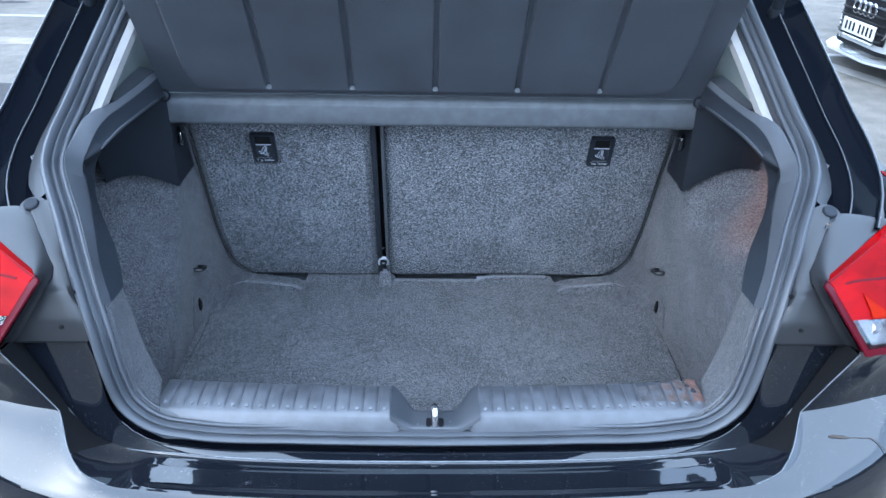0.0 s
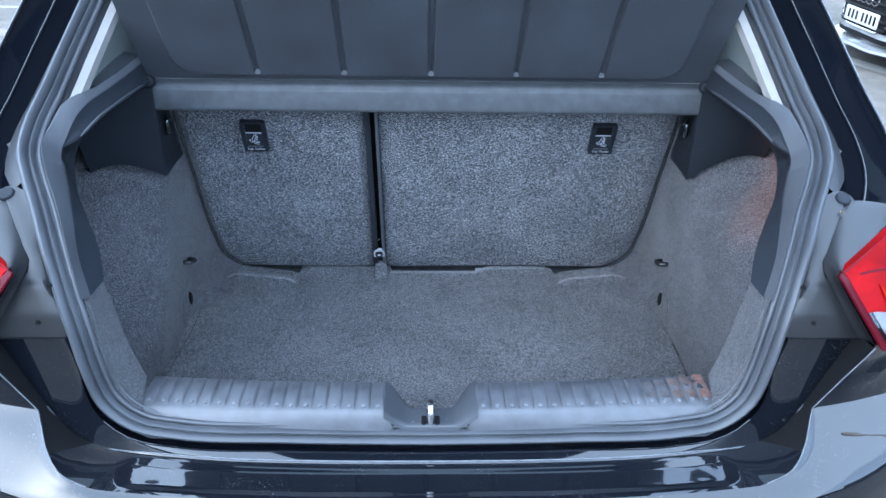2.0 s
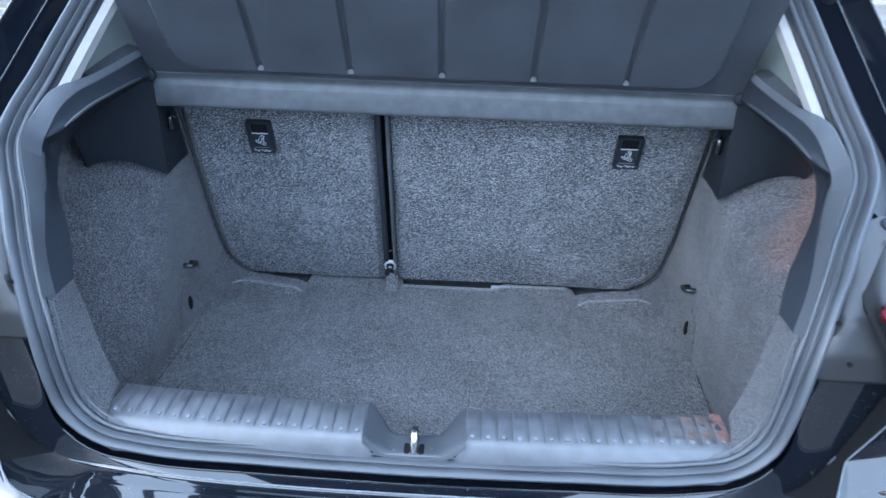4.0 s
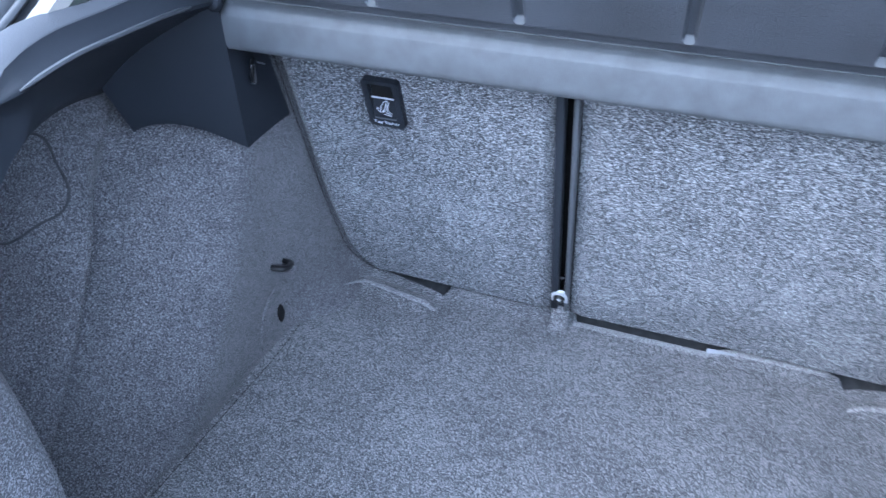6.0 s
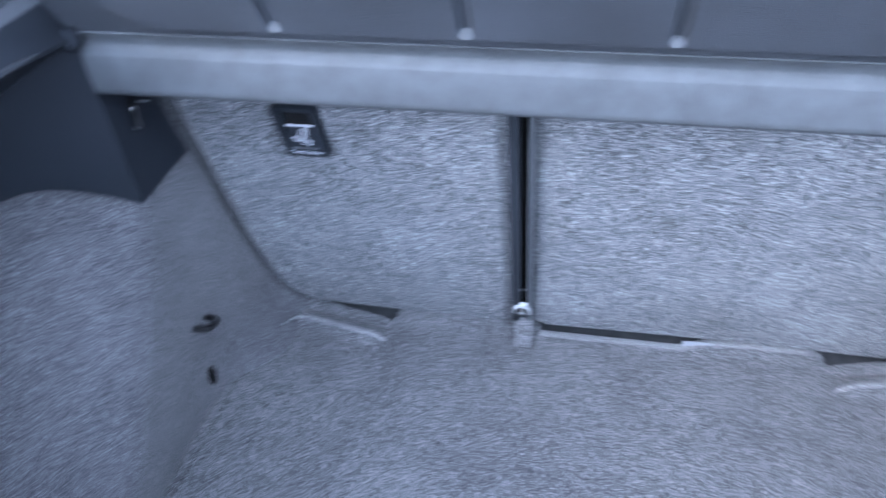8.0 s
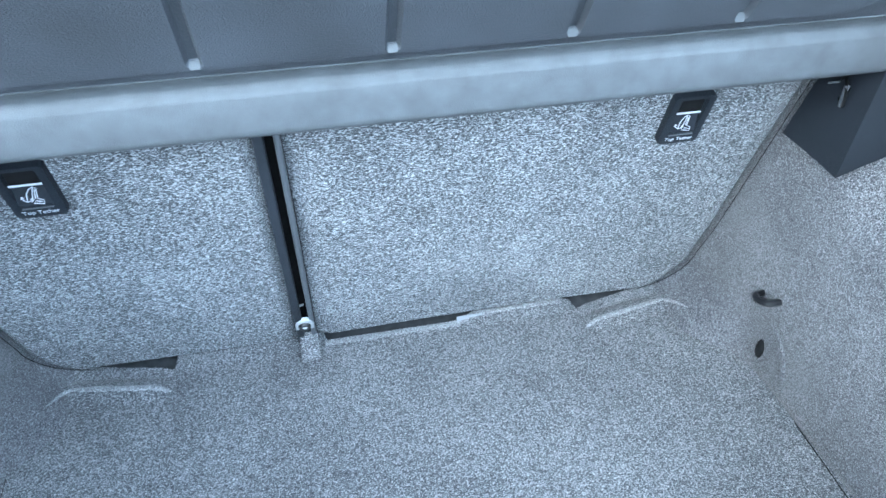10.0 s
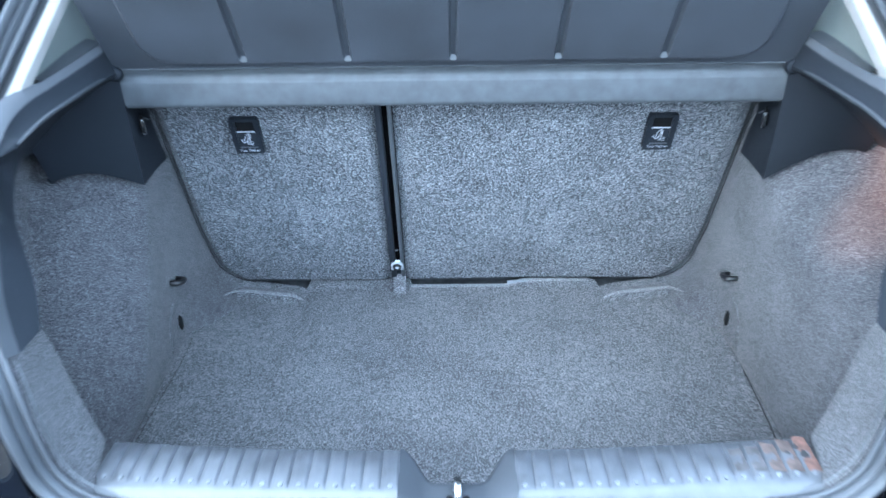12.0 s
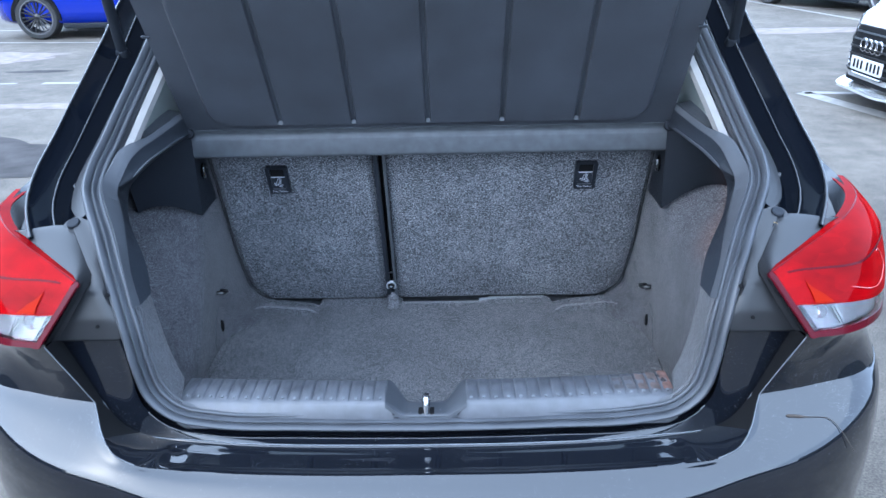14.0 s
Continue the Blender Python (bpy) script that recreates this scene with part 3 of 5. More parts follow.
    for j, p in enumerate(g):
        c = j / (len(g) - 1)
        e = Vector(((.585 + .107 * c) * side, 1.106 - .007 * c, .983 - .006 * c))
        rows.append([p, p.lerp(e, .5) + Vector((0, .004, -.004)), e, e + Vector((0, -.002, -.03))])
    part("gutter_end", sheet(rows), M_INNER, car)
    # lighter strip standing in for the sky's reflection in the gutter wall, and rubber stop
    rows = []
    for k in range(K0 + 1, K0 + 32):
        wide = .026 * min(1, ((k - K0) / 3) ** .5) * (1 - .85 * smooth01(3, 31, k - K0))
        rows.append([ring_point(k, -.002 - w * wide, -.0085 - w * wide * .48, side) for w in (0, .25, .5, .75, 1)] + [ring_point(k, -.003 - wide, -.012 - wide * .6, side)])
    part("gutter_sheen", sheet(rows), M_SATIN, car, "lighter satin strip standing in for the sky's reflection beside the weatherstrip")
    c = Vector((.590 * side, 1.106, .9825))
    nrm = Vector((0, -.42, .9))
    stop = part("rubber_stop", lathe([(.0, .008), (.009, .0078), (.0108, .0062), (.0115, .001), (.0115, -.003)], c, nrm, 24), M_PLASTIC, car, "round black rubber buffer for the tailgate")
    part("stop_plate", lathe([(.011, .001), (.018, .0005), (.0195, -.003)], c, nrm, 20), M_SATIN, stop)

    # quarter panel outside the gutter
    rows = []
    for k in range(K0, NR - 24):
        o = ring_point(k, -.110, -.055)
        y = o.y
        f = smooth01(1.05, 1.6, y)
        row = [o, Vector((o.x + .018, o.y + .01, o.z - .03 - .03 * f)), Vector((.76 + .05 * f, max(y + .03, 1.20), .985 + .02 * f)), Vector((.80 + .05 * f, max(y + .04, 1.27), .94)), Vector((.83 + .045 * f, max(y + .05, 1.28), .86)), Vector((.835 + .045 * f, max(y + .06, 1.29), .70)), Vector((.83 + .045 * f, max(y + .06, 1.29), .50)), Vector((.80 + .05 * f, max(y + .06, 1.29), .28))]
        rows.append([Vector((p[0] * side, p[1], p[2])) for p in spline([tuple(p) for p in row], 26)])
    part("quarter_panel", sheet(rows), M_BLACK, car, "gloss black painted rear wing")

    # ---- tail lamp ----
    bot = spline([(.588, .930, .850), (.66, .955, .843), (.73, 1.005, .838), (.785, 1.085, .836), (.83, 1.24, .836)], 20)
    topc = spline([(.522, .962, .940), (.60, 1.020, .956), (.69, 1.090, .976), (.755, 1.175, .986), (.79, 1.29, .985)], 20)
    bot, topc = [Vector(p) for p in bot], [Vector(p) for p in topc]

    def along_lamp(seq, j):
        k = min(int(j), 18)
        return seq[k].lerp(seq[k + 1], j - k)

    def lamp_pt(j, c, lift=0.0, back=0.0):
        """A point of the lens: a near-upright face below a crease, a face leaning in above it."""
        j = min(max(j, 0), 19)
        f = j / 19
        n = Vector((.35 + .75 * f, -1 + .75 * f, .12)).normalized()
        lo, hi = along_lamp(bot, j), along_lamp(topc, j)
        w = smooth01(0, 8, j)
        cc = .97 - .26 * w
        cr = lo.lerp(hi, cc) + n * (.024 * w + .002)
        if c < cc:
            q = c / cc
            p = lo.lerp(cr, q) + n * .006 * math.sin(math.pi * q) * w
        else:
            q = min((c - cc) / (1 - cc), 1.05)
            p = cr.lerp(hi, q) + Vector((0, 0, .004 * math.sin(math.pi * min(q, 1)) * w))
        p += n * lift + Vector((.58 - 1.2 * f, .80 - .4 * f, -.08)) * back
        return Vector((p.x * side, p.y, p.z))

    def band(j, c0, c1, n, lift=0.0, back=0.0):
        return [lamp_pt(j, c, lift, back) for c in np.linspace(c0, c1, n)]

    def split_at(j):
        """Where the clear strip meets the red: level across the lamp."""
        return float(np.interp(j, [0, 2, 4, 7, 11, 15, 19], [.50, .42, .36, .27, .18, .13, .11]))
    JS = list(np.linspace(.55, 19, 40))
    lamp = part("tail_lamp", sheet([band(j, .02, .97, 12, 0, .026) for j in JS]), M_REFLECT, car, "red and clear wraparound tail lamp")
    part("red_lens", sheet([band(j, split_at(j), 1.0, 18) + [lamp_pt(j, 1.0, 0, .03)] for j in JS], thick=-.002), M_LENSRED, lamp, "glossy red lens", angle=24)
    part("clear_lens", sheet([band(j, .075, split_at(j), 6) for j in JS], thick=-.002), M_LENSCLEAR, lamp, "clear lens")
    rim_rows = [[lamp_pt(j, -.02, 0, .04), lamp_pt(j, -.02, .0)] + band(j, -.01, .075, 4, .0026) + [lamp_pt(j, .080, -.006)] for j in np.linspace(0, 19, 40)]
    rim_in = [[lamp_pt(0, c, 0, .05), lamp_pt(0, c, .0), lamp_pt(.08, c, .0026), lamp_pt(.45, c, .0028), lamp_pt(.58, c, .002), lamp_pt(.62, c, -.008)] for c in np.linspace(-.02, 1.0, 18)]
    part("lens_edge", join(sheet(rim_rows), sheet(rim_in)), M_LENSRIM, lamp, "dark red moulded lens edge")
    part("top_edge", tube([lamp_pt(j, 1.0, .001) for j in np.linspace(.1, 19, 30)], .0018, 6), M_LENSRIM, lamp)
    # darker step of the moulding along the crease
    part("moulded_step", sheet([[lamp_pt(j, .955 - .26 * smooth01(0, 8, j) - d, .0030) for d in (0, .012, .024)] for j in np.linspace(1.5, 19, 30)], thick=.0006), M_LENSRIM, lamp)
    flame = [[lamp_pt(j, c0 + (c1 - c0) * q, .0036) for q in (0, .3, .6, 1)] for j, c0, c1 in ((2.05, .455, .465), (2.2, .445, .54), (2.33, .44, .74), (2.5, .435, .66), (2.75, .43, .60), (3.0, .42, .55), (3.25, .41, .48), (3.5, .405, .42))]
    part("amber_insert", sheet(flame, thick=.0008), M_AMBER, lamp, "orange indicator insert")
    guide = [lamp_pt(j, c, .0030) for j, c in spline([(5.5, .50), (7.0, .40), (8.6, .36), (9.8, .40), (10.6, .50), (10.4, .60), (9.6, .66)], 30)]
    part("light_guide", tube(guide, .0009, 6), M_GUIDE, lamp)
    # reversing lamp's bowl and two ribbed ends behind the clear strip
    for j0 in (3.1, 3.35, 8.6):
        part("reflector_rib", sheet([[lamp_pt(j0 + .16 * q, .10 + .22 * c, 0, .010 + .008 * q) for q in (0, .5, 1)] for c in (0, .35, .7, 1)], thick=.0015), M_REFLECT, lamp)
    bowl = lamp_pt(1.7, .30, 0, .018)
    part("lamp_bowl", lathe([(.0, -.006), (.006, -.005), (.011, .0), (.0125, .002), (.0135, .0)], bowl, lamp_pt(1.7, .30) - bowl, 20), M_CHROME, lamp)

    # bumper corner between the lamp and the crease
    crease_out = spline(OUTER, 20)
    lampbase = spline([(.588, .940, .848), (.66, .965, .841), (.725, 1.015, .836), (.768, 1.085, .834), (.795, 1.18, .834), (.812, 1.27, .834), (.825, 1.34, .834)], 20)
    rows = []
    for j in range(20):
        row = []
        for c in np.linspace(0, 1, 7):
            p = lampbase[j] * (1 - c) + crease_out[j] * c
            inwards = .010 * math.sin(math.pi * c) * min(1, j / 4)
            row.append(Vector(((p[0] - inwards * .5) * side, p[1] + inwards, p[2])))
        rows.append(row)
    part("bumper_corner", sheet(rows), M_BLACK, car)
    # gas strut
    s0, s1 = Vector((.628 * side, 1.502, 1.205)), Vector((.592 * side, 1.33, 1.62))
    strut = part("gas_strut", tube([s0, s0.lerp(s1, .62)], .0105, 14), M_PLASTIC, car, "black gas strut holding the tailgate up")
    part("piston_rod", tube([s0.lerp(s1, .6), s1], .0045, 10), M_STEEL, strut)
    part("ball_joint", lathe([(.0, .016), (.012, .012), (.016, 0), (.013, -.012), (.0, -.02)], s0, s1 - s0, 16), M_PLASTIC, strut)

# bumper skin from the crease down, round both corners
half_crease = [tuple(p) for p in CREASE] + [tuple(p) for p in spline(OUTER, 26)[1:]]
base_dense = spline([(0, .795, .56), (.25, .802, .56), (.45, .826, .56), (.60, .868, .56), (.69, .916, .56), (.752, .968, .56), (.795, 1.045, .56), (.822, 1.16, .56), (.840, 1.34, .56)], 500)
hc = np.array(half_crease)
near = np.array([np.argmin(np.linalg.norm(base_dense[:, :2] - p[:2], axis=1)) for p in hc], float)
near = np.maximum.accumulate(near)
near[0], near[-1] = 0, 499


def softened(v, n):
    for _ in range(n):
        v = np.r_[v[0], (v[:-2] + v[1:-1] * 2 + v[2:]) / 4, v[-1]]
    return v


base_half = [base_dense[int(round(q))] for q in softened(near, 4)]


def off_base(p):
    """Nearest station of the bumper's face and the plan distance from it."""
    d = np.linalg.norm(base_dense[:, :2] - np.array(p)[:2], axis=1)
    q = int(np.argmin(d))
    return q, float(d[q])


# the shoulder rises evenly from a knee whose height changes only slowly along the bumper
stations = sorted((q, p[2] - .82 * (d - .018)) for p in hc for q, d in (off_base(p),))
knee_z = softened(np.interp(np.arange(500), [v[0] for v in stations], [v[1] for v in stations]), 800)
rows = []
for side in (-1, 1):
    idx = range(len(half_crease) - 1, -1, -1) if side < 0 else range(1, len(half_crease))
    for j in idx:
        a, b = Vector(half_crease[j]), Vector(base_half[j])
        d = Vector((a.x - b.x, a.y - b.y, 0)).normalized()
        m = Vector((b.x, b.y, knee_z[off_base(b)[0]])) + d * .018
        ctrl = Vector((b.x, b.y, m.z - .014))
        row = [a + Vector((0, 0, -.003)) - d * -.002, a] + []
        for c in (.03, .07, .13, .22, .35, .5, .65, .8, .9, 1):
            p = a.lerp(m, c)
            q, far = off_base(p)
            even = knee_z[q] + .82 * (far - .018) + .002 * math.sin(math.pi * c)
            p.z += (even - p.z) * smooth01(0, .5, c)
            row.append(p)
        for c in np.linspace(.15, 1, 7):
            row.append(m * (1 - c) ** 2 + ctrl * 2 * c * (1 - c) + b * c ** 2)
        row += [Vector((b.x, b.y + .004, .48)), Vector((b.x * .99, b.y + .02, .38)), Vector((b.x * .97, b.y + .05, .29)), Vector((b.x * .95, b.y + .12, .26))]
        rows.append([Vector((p.x * side, p.y, p.z)) for p in row])
part("rear_bumper", sheet(rows), M_BLACK, car, "gloss black rear bumper reflecting the sky")

# ---- open tailgate above, on its struts ----
H, E2 = Vector((0, 1.80, 1.455)), Vector((0, .93, 2.02))
along = (E2 - H).normalized()
upn = Vector((0, -along.z, along.y)) * -1
upn = Vector((0, along.z, -along.y)) if upn.z < 0 else upn
L = (E2 - H).length


def gate_pt(x, u, n):
    return H + Vector((x, 0, 0)) + along * (u * L) + upn * n


def gate_w(u):
    return .56 + .10 * smooth01(.1, .6, u) - .10 * smooth01(.85, 1, u)


frame_rows = []
for u in np.linspace(0, 1, 14):
    w = gate_w(u)
    crown = .03 + .05 * math.sin(math.pi * u)
    frame_rows.append([gate_pt(-w, u, 0)] + [gate_pt(w * s, u, crown * (1 - s * s)) for s in np.linspace(-1, 1, 13)] + [gate_pt(w, u, 0)])
tailgate = part("tailgate", join(sheet(frame_rows[7:], thick=.02), sheet(frame_rows[:2], thick=.02), sheet([r[:3] for r in frame_rows[1:8]], thick=.02), sheet([r[-3:] for r in frame_rows[1:8]], thick=.02)), M_BLACK, car, "raised black tailgate")
pane = part("rear_screen", sheet([r[2:-2] for r in frame_rows[1:8]]), M_PRIVACY, tailgate, "tinted rear window")
pane.visible_shadow = False
rows = []
for u in np.linspace(.55, .98, 8):
    w = gate_w(u) - .03
    rows.append([gate_pt(w * s, u, -.012 - .03 * (1 - s * s) * smooth01(.45, .6, u)) for s in np.linspace(-1, 1, 9)])
part("tailgate_lining", sheet(rows, thick=.006), M_PLASTIC, tailgate, "black moulded tailgate lining")

# ---- the rest of the shell: roof, sides, windows, bonnet ----
roof_rows = []
for y in np.linspace(1.79, 3.15, 12):
    zc = 1.452 + .012 * math.sin(math.pi * (y - 1.79) / 1.36) - .10 * smooth01(2.75, 3.2, y)
    roof_rows.append([Vector((.575 * s, y, zc - .05 * s * s)) for s in np.linspace(-1, 1, 11)])
part("roof", sheet(roof_rows, thick=.02), M_BLACK, car, "black roof panel")
part("headlining", sheet([[p - Vector((0, 0, .035)) for p in r] for r in roof_rows]), M_PALE, car, "pale grey cloth headlining")
for side in (1, -1):
    rows = []
    for y in np.linspace(1.72, 4.55, 24):
        w = .885 - .10 * smooth01(3.9, 4.7, y)
        zt = .985 - .02 * smooth01(3.0, 3.4, y) - .20 * smooth01(4.2, 4.6, y)
        rows.append([Vector((side * (w - .045), y, zt)), Vector((side * (w - .005), y, zt - .05)), Vector((side * w, y, .75)), Vector((side * w, y, .55)), Vector((side * (w - .03), y, .27))])
    part("body_side", sheet(rows), M_BLACK, car, "black painted doors and front wing")
    rows = [[Vector((side * (.84 - .27 * c), y + .42 * c * smooth01(2.6, 3.4, y) * -1, .985 + .44 * c)) for c in np.linspace(0, 1, 6)] for y in np.linspace(1.95, 3.45, 10)]
    win = part("side_window", sheet(rows), M_GLASS, car, "tinted side window")
    win.visible_shadow = False
    for y0, y1 in ((1.76, 1.95), (2.42, 2.52)):
        rows = [[Vector((side * (.845 - .275 * c), y, .98 + .455 * c)) for c in np.linspace(0, 1, 6)] for y in (y0, y1)]
        part("window_pillar", sheet(rows, thick=.03), M_BLACK, car)
rows = [[Vector((s * (.62 + .12 * c), 3.10 + .60 * c - .06 * s * s, 1.40 - .42 * c)) for s in np.linspace(-1, 1, 9)] for c in np.linspace(0, 1, 6)]
ws = part("windscreen", sheet(rows), M_GLASS, car, "windscreen")
ws.visible_shadow = False
rows = [[Vector((s * (.74 - .05 * c), 3.66 + .95 * c - .18 * s * s * c, .985 - .16 * c * c - .05 * s * s)) for s in np.linspace(-1, 1, 9)] for c in np.linspace(0, 1, 8)]
part("bonnet", sheet(rows), M_BLACK, car, "black bonnet")
rows = [[Vector((s * .80, 4.62 - .22 * s * s + .06 * math.sin(math.pi * c), .83 - .60 * c)) for s in np.linspace(-1, 1, 11)] for c in np.linspace(0, 1, 7)]
part("front_bumper", sheet(rows), M_BLACK, car)
part("floor_pan", box((-.78, 1.1, .22), (.78, 4.4, .30), .02), M_VOID, car)
part("cabin_floor", box((-.70, 1.95, .30), (.70, 3.7, .34), .01), M_PLASTIC, car)
part("dashboard", box((-.70, 3.15, .55), (.70, 3.6, .98), .08, 3), M_PLASTIC, car)


def wheel_bms(centre, axis, r, rim_r, width, spokes, twin=False):
    """Tyre and rim as two shapes; axis points outwards."""
    a = Vector(axis).normalized()
    c = Vector(centre)
    hw = width / 2
    tyre = lathe([(rim_r, -hw * .8), (rim_r + .01, -hw), (r - .025, -hw), (r - .006, -hw * .8), (r, -hw * .4), (r, hw * .4), (r - .006, hw * .8), (r - .025, hw), (rim_r + .012, hw * .98), (rim_r, hw * .85)], c, a, 40)
    rim = lathe([(rim_r, -hw * .8), (rim_r - .01, hw * .3), (rim_r - .012, hw * .7), (rim_r + .004, hw * .92), (rim_r + .004, hw * .98), (rim_r - .014, hw * .96), (rim_r - .03, hw * .5), (rim_r - .035, -hw * .6)], c, a, 40)
    hub = lathe([(.0, hw * .78), (.035, hw * .76), (.06, hw * .62), (.065, hw * .2)], c, a, 24)
    u = a.orthogonal().normalized()
    if abs(u.z) < .5:
        u = Vector((0, 0, 1))
    w = a.cross(u)
    bars = []
    for q in range(spokes):
        for off in ((-.13, .13) if twin else (0,)):
            t0 = 2 * math.pi * q / spokes
            t1 = t0 + off
            d0 = u * math.cos(t0) + w * math.sin(t0)
            d1 = u * math.cos(t1) + w * math.sin(t1)
            bars.append(tube([c + d0 * .05 + a * hw * .55, c + d1 * rim_r * .6 + a * hw * .72, c + d1 * (rim_r - .015) + a * hw * .80], [.018, .012, .011] if twin else [.028, .022, .020], 6))
    return tyre, join(rim, hub, *bars)


for wy in (1.72, 4.02):
    for side in (1, -1):
        ty, rm = wheel_bms((side * .80, wy, .31), (side, 0, 0), .31, .205, .20, 5, True)
        wh = part("wheel", ty, M_TYRE, car, "black road tyre")
        part("rim", rm, M_RIMBRIGHT, wh)


# ---- boot: carpeted floor ----
def seat_y(z):
    return 1.765 - .36 * (z - .476)


FLOOR = .47


def floor_z(x, y):
    """Flat carpet; low ramps rise to the seat corners and the wheel arches."""
    ax = abs(x)
    line = 1.706 + .18 * (ax - .33)
    side = smooth01(.325, .350, ax)
    ramp = side * smooth01(0, .055, y - line) * .006
    ridge = .011 * math.exp(-((y - line) / .013) ** 2) * side * (1 - smooth01(.46, .52, ax))
    tongue = .011 * smooth01(1.735, 1.782, y) * (1 - smooth01(.300, .318, ax)) * (1 - smooth01(-.108, -.098, x) * (1 - smooth01(.115, .150, x)))
    return FLOOR + ramp + ridge + tongue


def carpet_end(x):
    ax = abs(x)
    if ax < .316:
        return 1.788 - (.017 + .010 * (1 - smooth01(.120, .165, x))) * smooth01(-.108, -.098, x)
    return min(1.745 + .22 * (ax - .316), 1.786)


xs = np.linspace(-.56, .56, 161)
ys = list(np.linspace(.985, 1.55, 40)) + list(np.linspace(1.56, 1.79, 51))
rows = [[Vector((x, min(y, carpet_end(x)), floor_z(x, min(y, carpet_end(x))))) for x in xs] for y in ys]
floor_ob = part("boot_carpet", sheet(rows, thick=-.012), M_CARPET)
tagged(floor_ob, "grey heathered felt carpet on the boot floor", "boot carpet")
# cut-out tab of carpet below the seat bolt
part("carpet_tab", sheet([[(-.117 + (.0155 - .002 * i / 6) * (j / 4 - 1), 1.716 + .036 * i / 6, .4745 + .048 * (i / 6) ** 1.5) for i in range(7)] for j in range(9)], thick=.005), M_CARPET, floor_ob)
# lit edge of the carpet along the slot, painted as a paler strip
part("edge_sheen", sheet([[(x, carpet_end(x) - d, floor_z(x, carpet_end(x) - d) + h) for d, h in ((.0, .0115), (.003, .0132), (.011, .0130), (.016, .0112))] for x in np.linspace(-.094, .300, 30)]), M_FELTSHEEN, floor_ob, "pale strip painting the lit edge of the felt")
# thin seams where floor and side linings meet
part("seam", tube(spline([(.512, 1.15, .4822), (.523, 1.25, .4822), (.529, 1.32, .4822), (.5335, 1.40, .4822), (.534, 1.45, .484)], 16), .0009, 6), M_VOID, floor_ob)
part("seam", tube(spline([(-.533, 1.20, .4822), (-.529, 1.298, .4822), (-.525, 1.394, .4822), (-.521, 1.516, .4822), (-.525, 1.61, .4822)], 20), .0005, 6), M_VOID, floor_ob)
# dark hollow between floor and seat foot
slot = part("seat_foot_gap", sheet([[(x, 1.742, .462), (x, 1.772, .463), (x, 1.80, .468), (x, 1.805, .50)] for x in np.linspace(-.53, .53, 9)], thick=.003), M_SLOT)
tagged(slot, "dark gap between carpet and seat foot", "gap", kind="structure")
tag = part("care_tag", sheet([[(.121 + .011 * i, 1.7560 + .002 * j, .4815 + .001 * math.sin(i * .9) + .0045 * j) for j in range(3)] for i in range(5)], thick=.001), M_TAG)
tagged(tag, "small white fabric tag tucked below the seat", "fabric tag")


# ---- boot: carpeted side linings ----
def seat_edge(z):
    if z < .570:
        return .415 + .095 * math.sqrt(max(0.0, 1 - ((.570 - z) / .083) ** 2))
    return .510 + .006 * smooth01(.57, .66, z)


# plan of the arch on the one side, by the distance from a slanting pressed groove: recess, rib, groove, flank and flat
GROOVE_S = np.linspace(-.30, .40, 141)
GROOVE_X = softened(np.interp(GROOVE_S, [-.30, -.10, -.03, .004, .024, .042, .062, .076, .105, .150, .185, .22, .27, .40], [.650, .650, .644, .622, .611, .638, .663, .655, .615, .560, .533, .523, .526, .534]), 2)


def wall_x(side, y, z):
    """Half-width of the boot lining: a wheel arch below, sloping out to the trims above."""
    if side < 0:
        s_ = y - 1.202 - .76 * (z - .644)
        arch = float(np.interp(s_, GROOVE_S, GROOVE_X))
        x = .531 + (arch - .531) * smooth01(.463, .55, z) + .014 * smooth01(.66, .84, z)
    else:
        arch = float(np.interp(y, [1.05, 1.15, 1.25, 1.35, 1.45, 1.55, 1.7], [.575, .565, .545, .534, .529, .529, .528]))
        x = .531 + (arch - .531) * smooth01(.47, .66, z) + .012 * smooth01(.66, .84, z)
    x += (.112 if side > 0 else .100) * smooth01(.77, .90, z) * (1 - smooth01(1.43, 1.56, y)) * smooth01(1.10, 1.26, y) * (1 if side > 0 else min(1, max(0, (.668 - x) / .10)))
    e = max(seat_edge(z), .497) + .014
    x += (e - x) * smooth01(1.565, 1.66, y)
    x += .010 * (1 - smooth01(.47, .50, z)) * (1 - smooth01(1.5, 1.6, y))
    x -= .055 * (1 - smooth01(.462, .535, z)) * smooth01(1.57, 1.68, y)
    return min(x, .56 + .7 * (y - 1.06)) if y < 1.25 else x


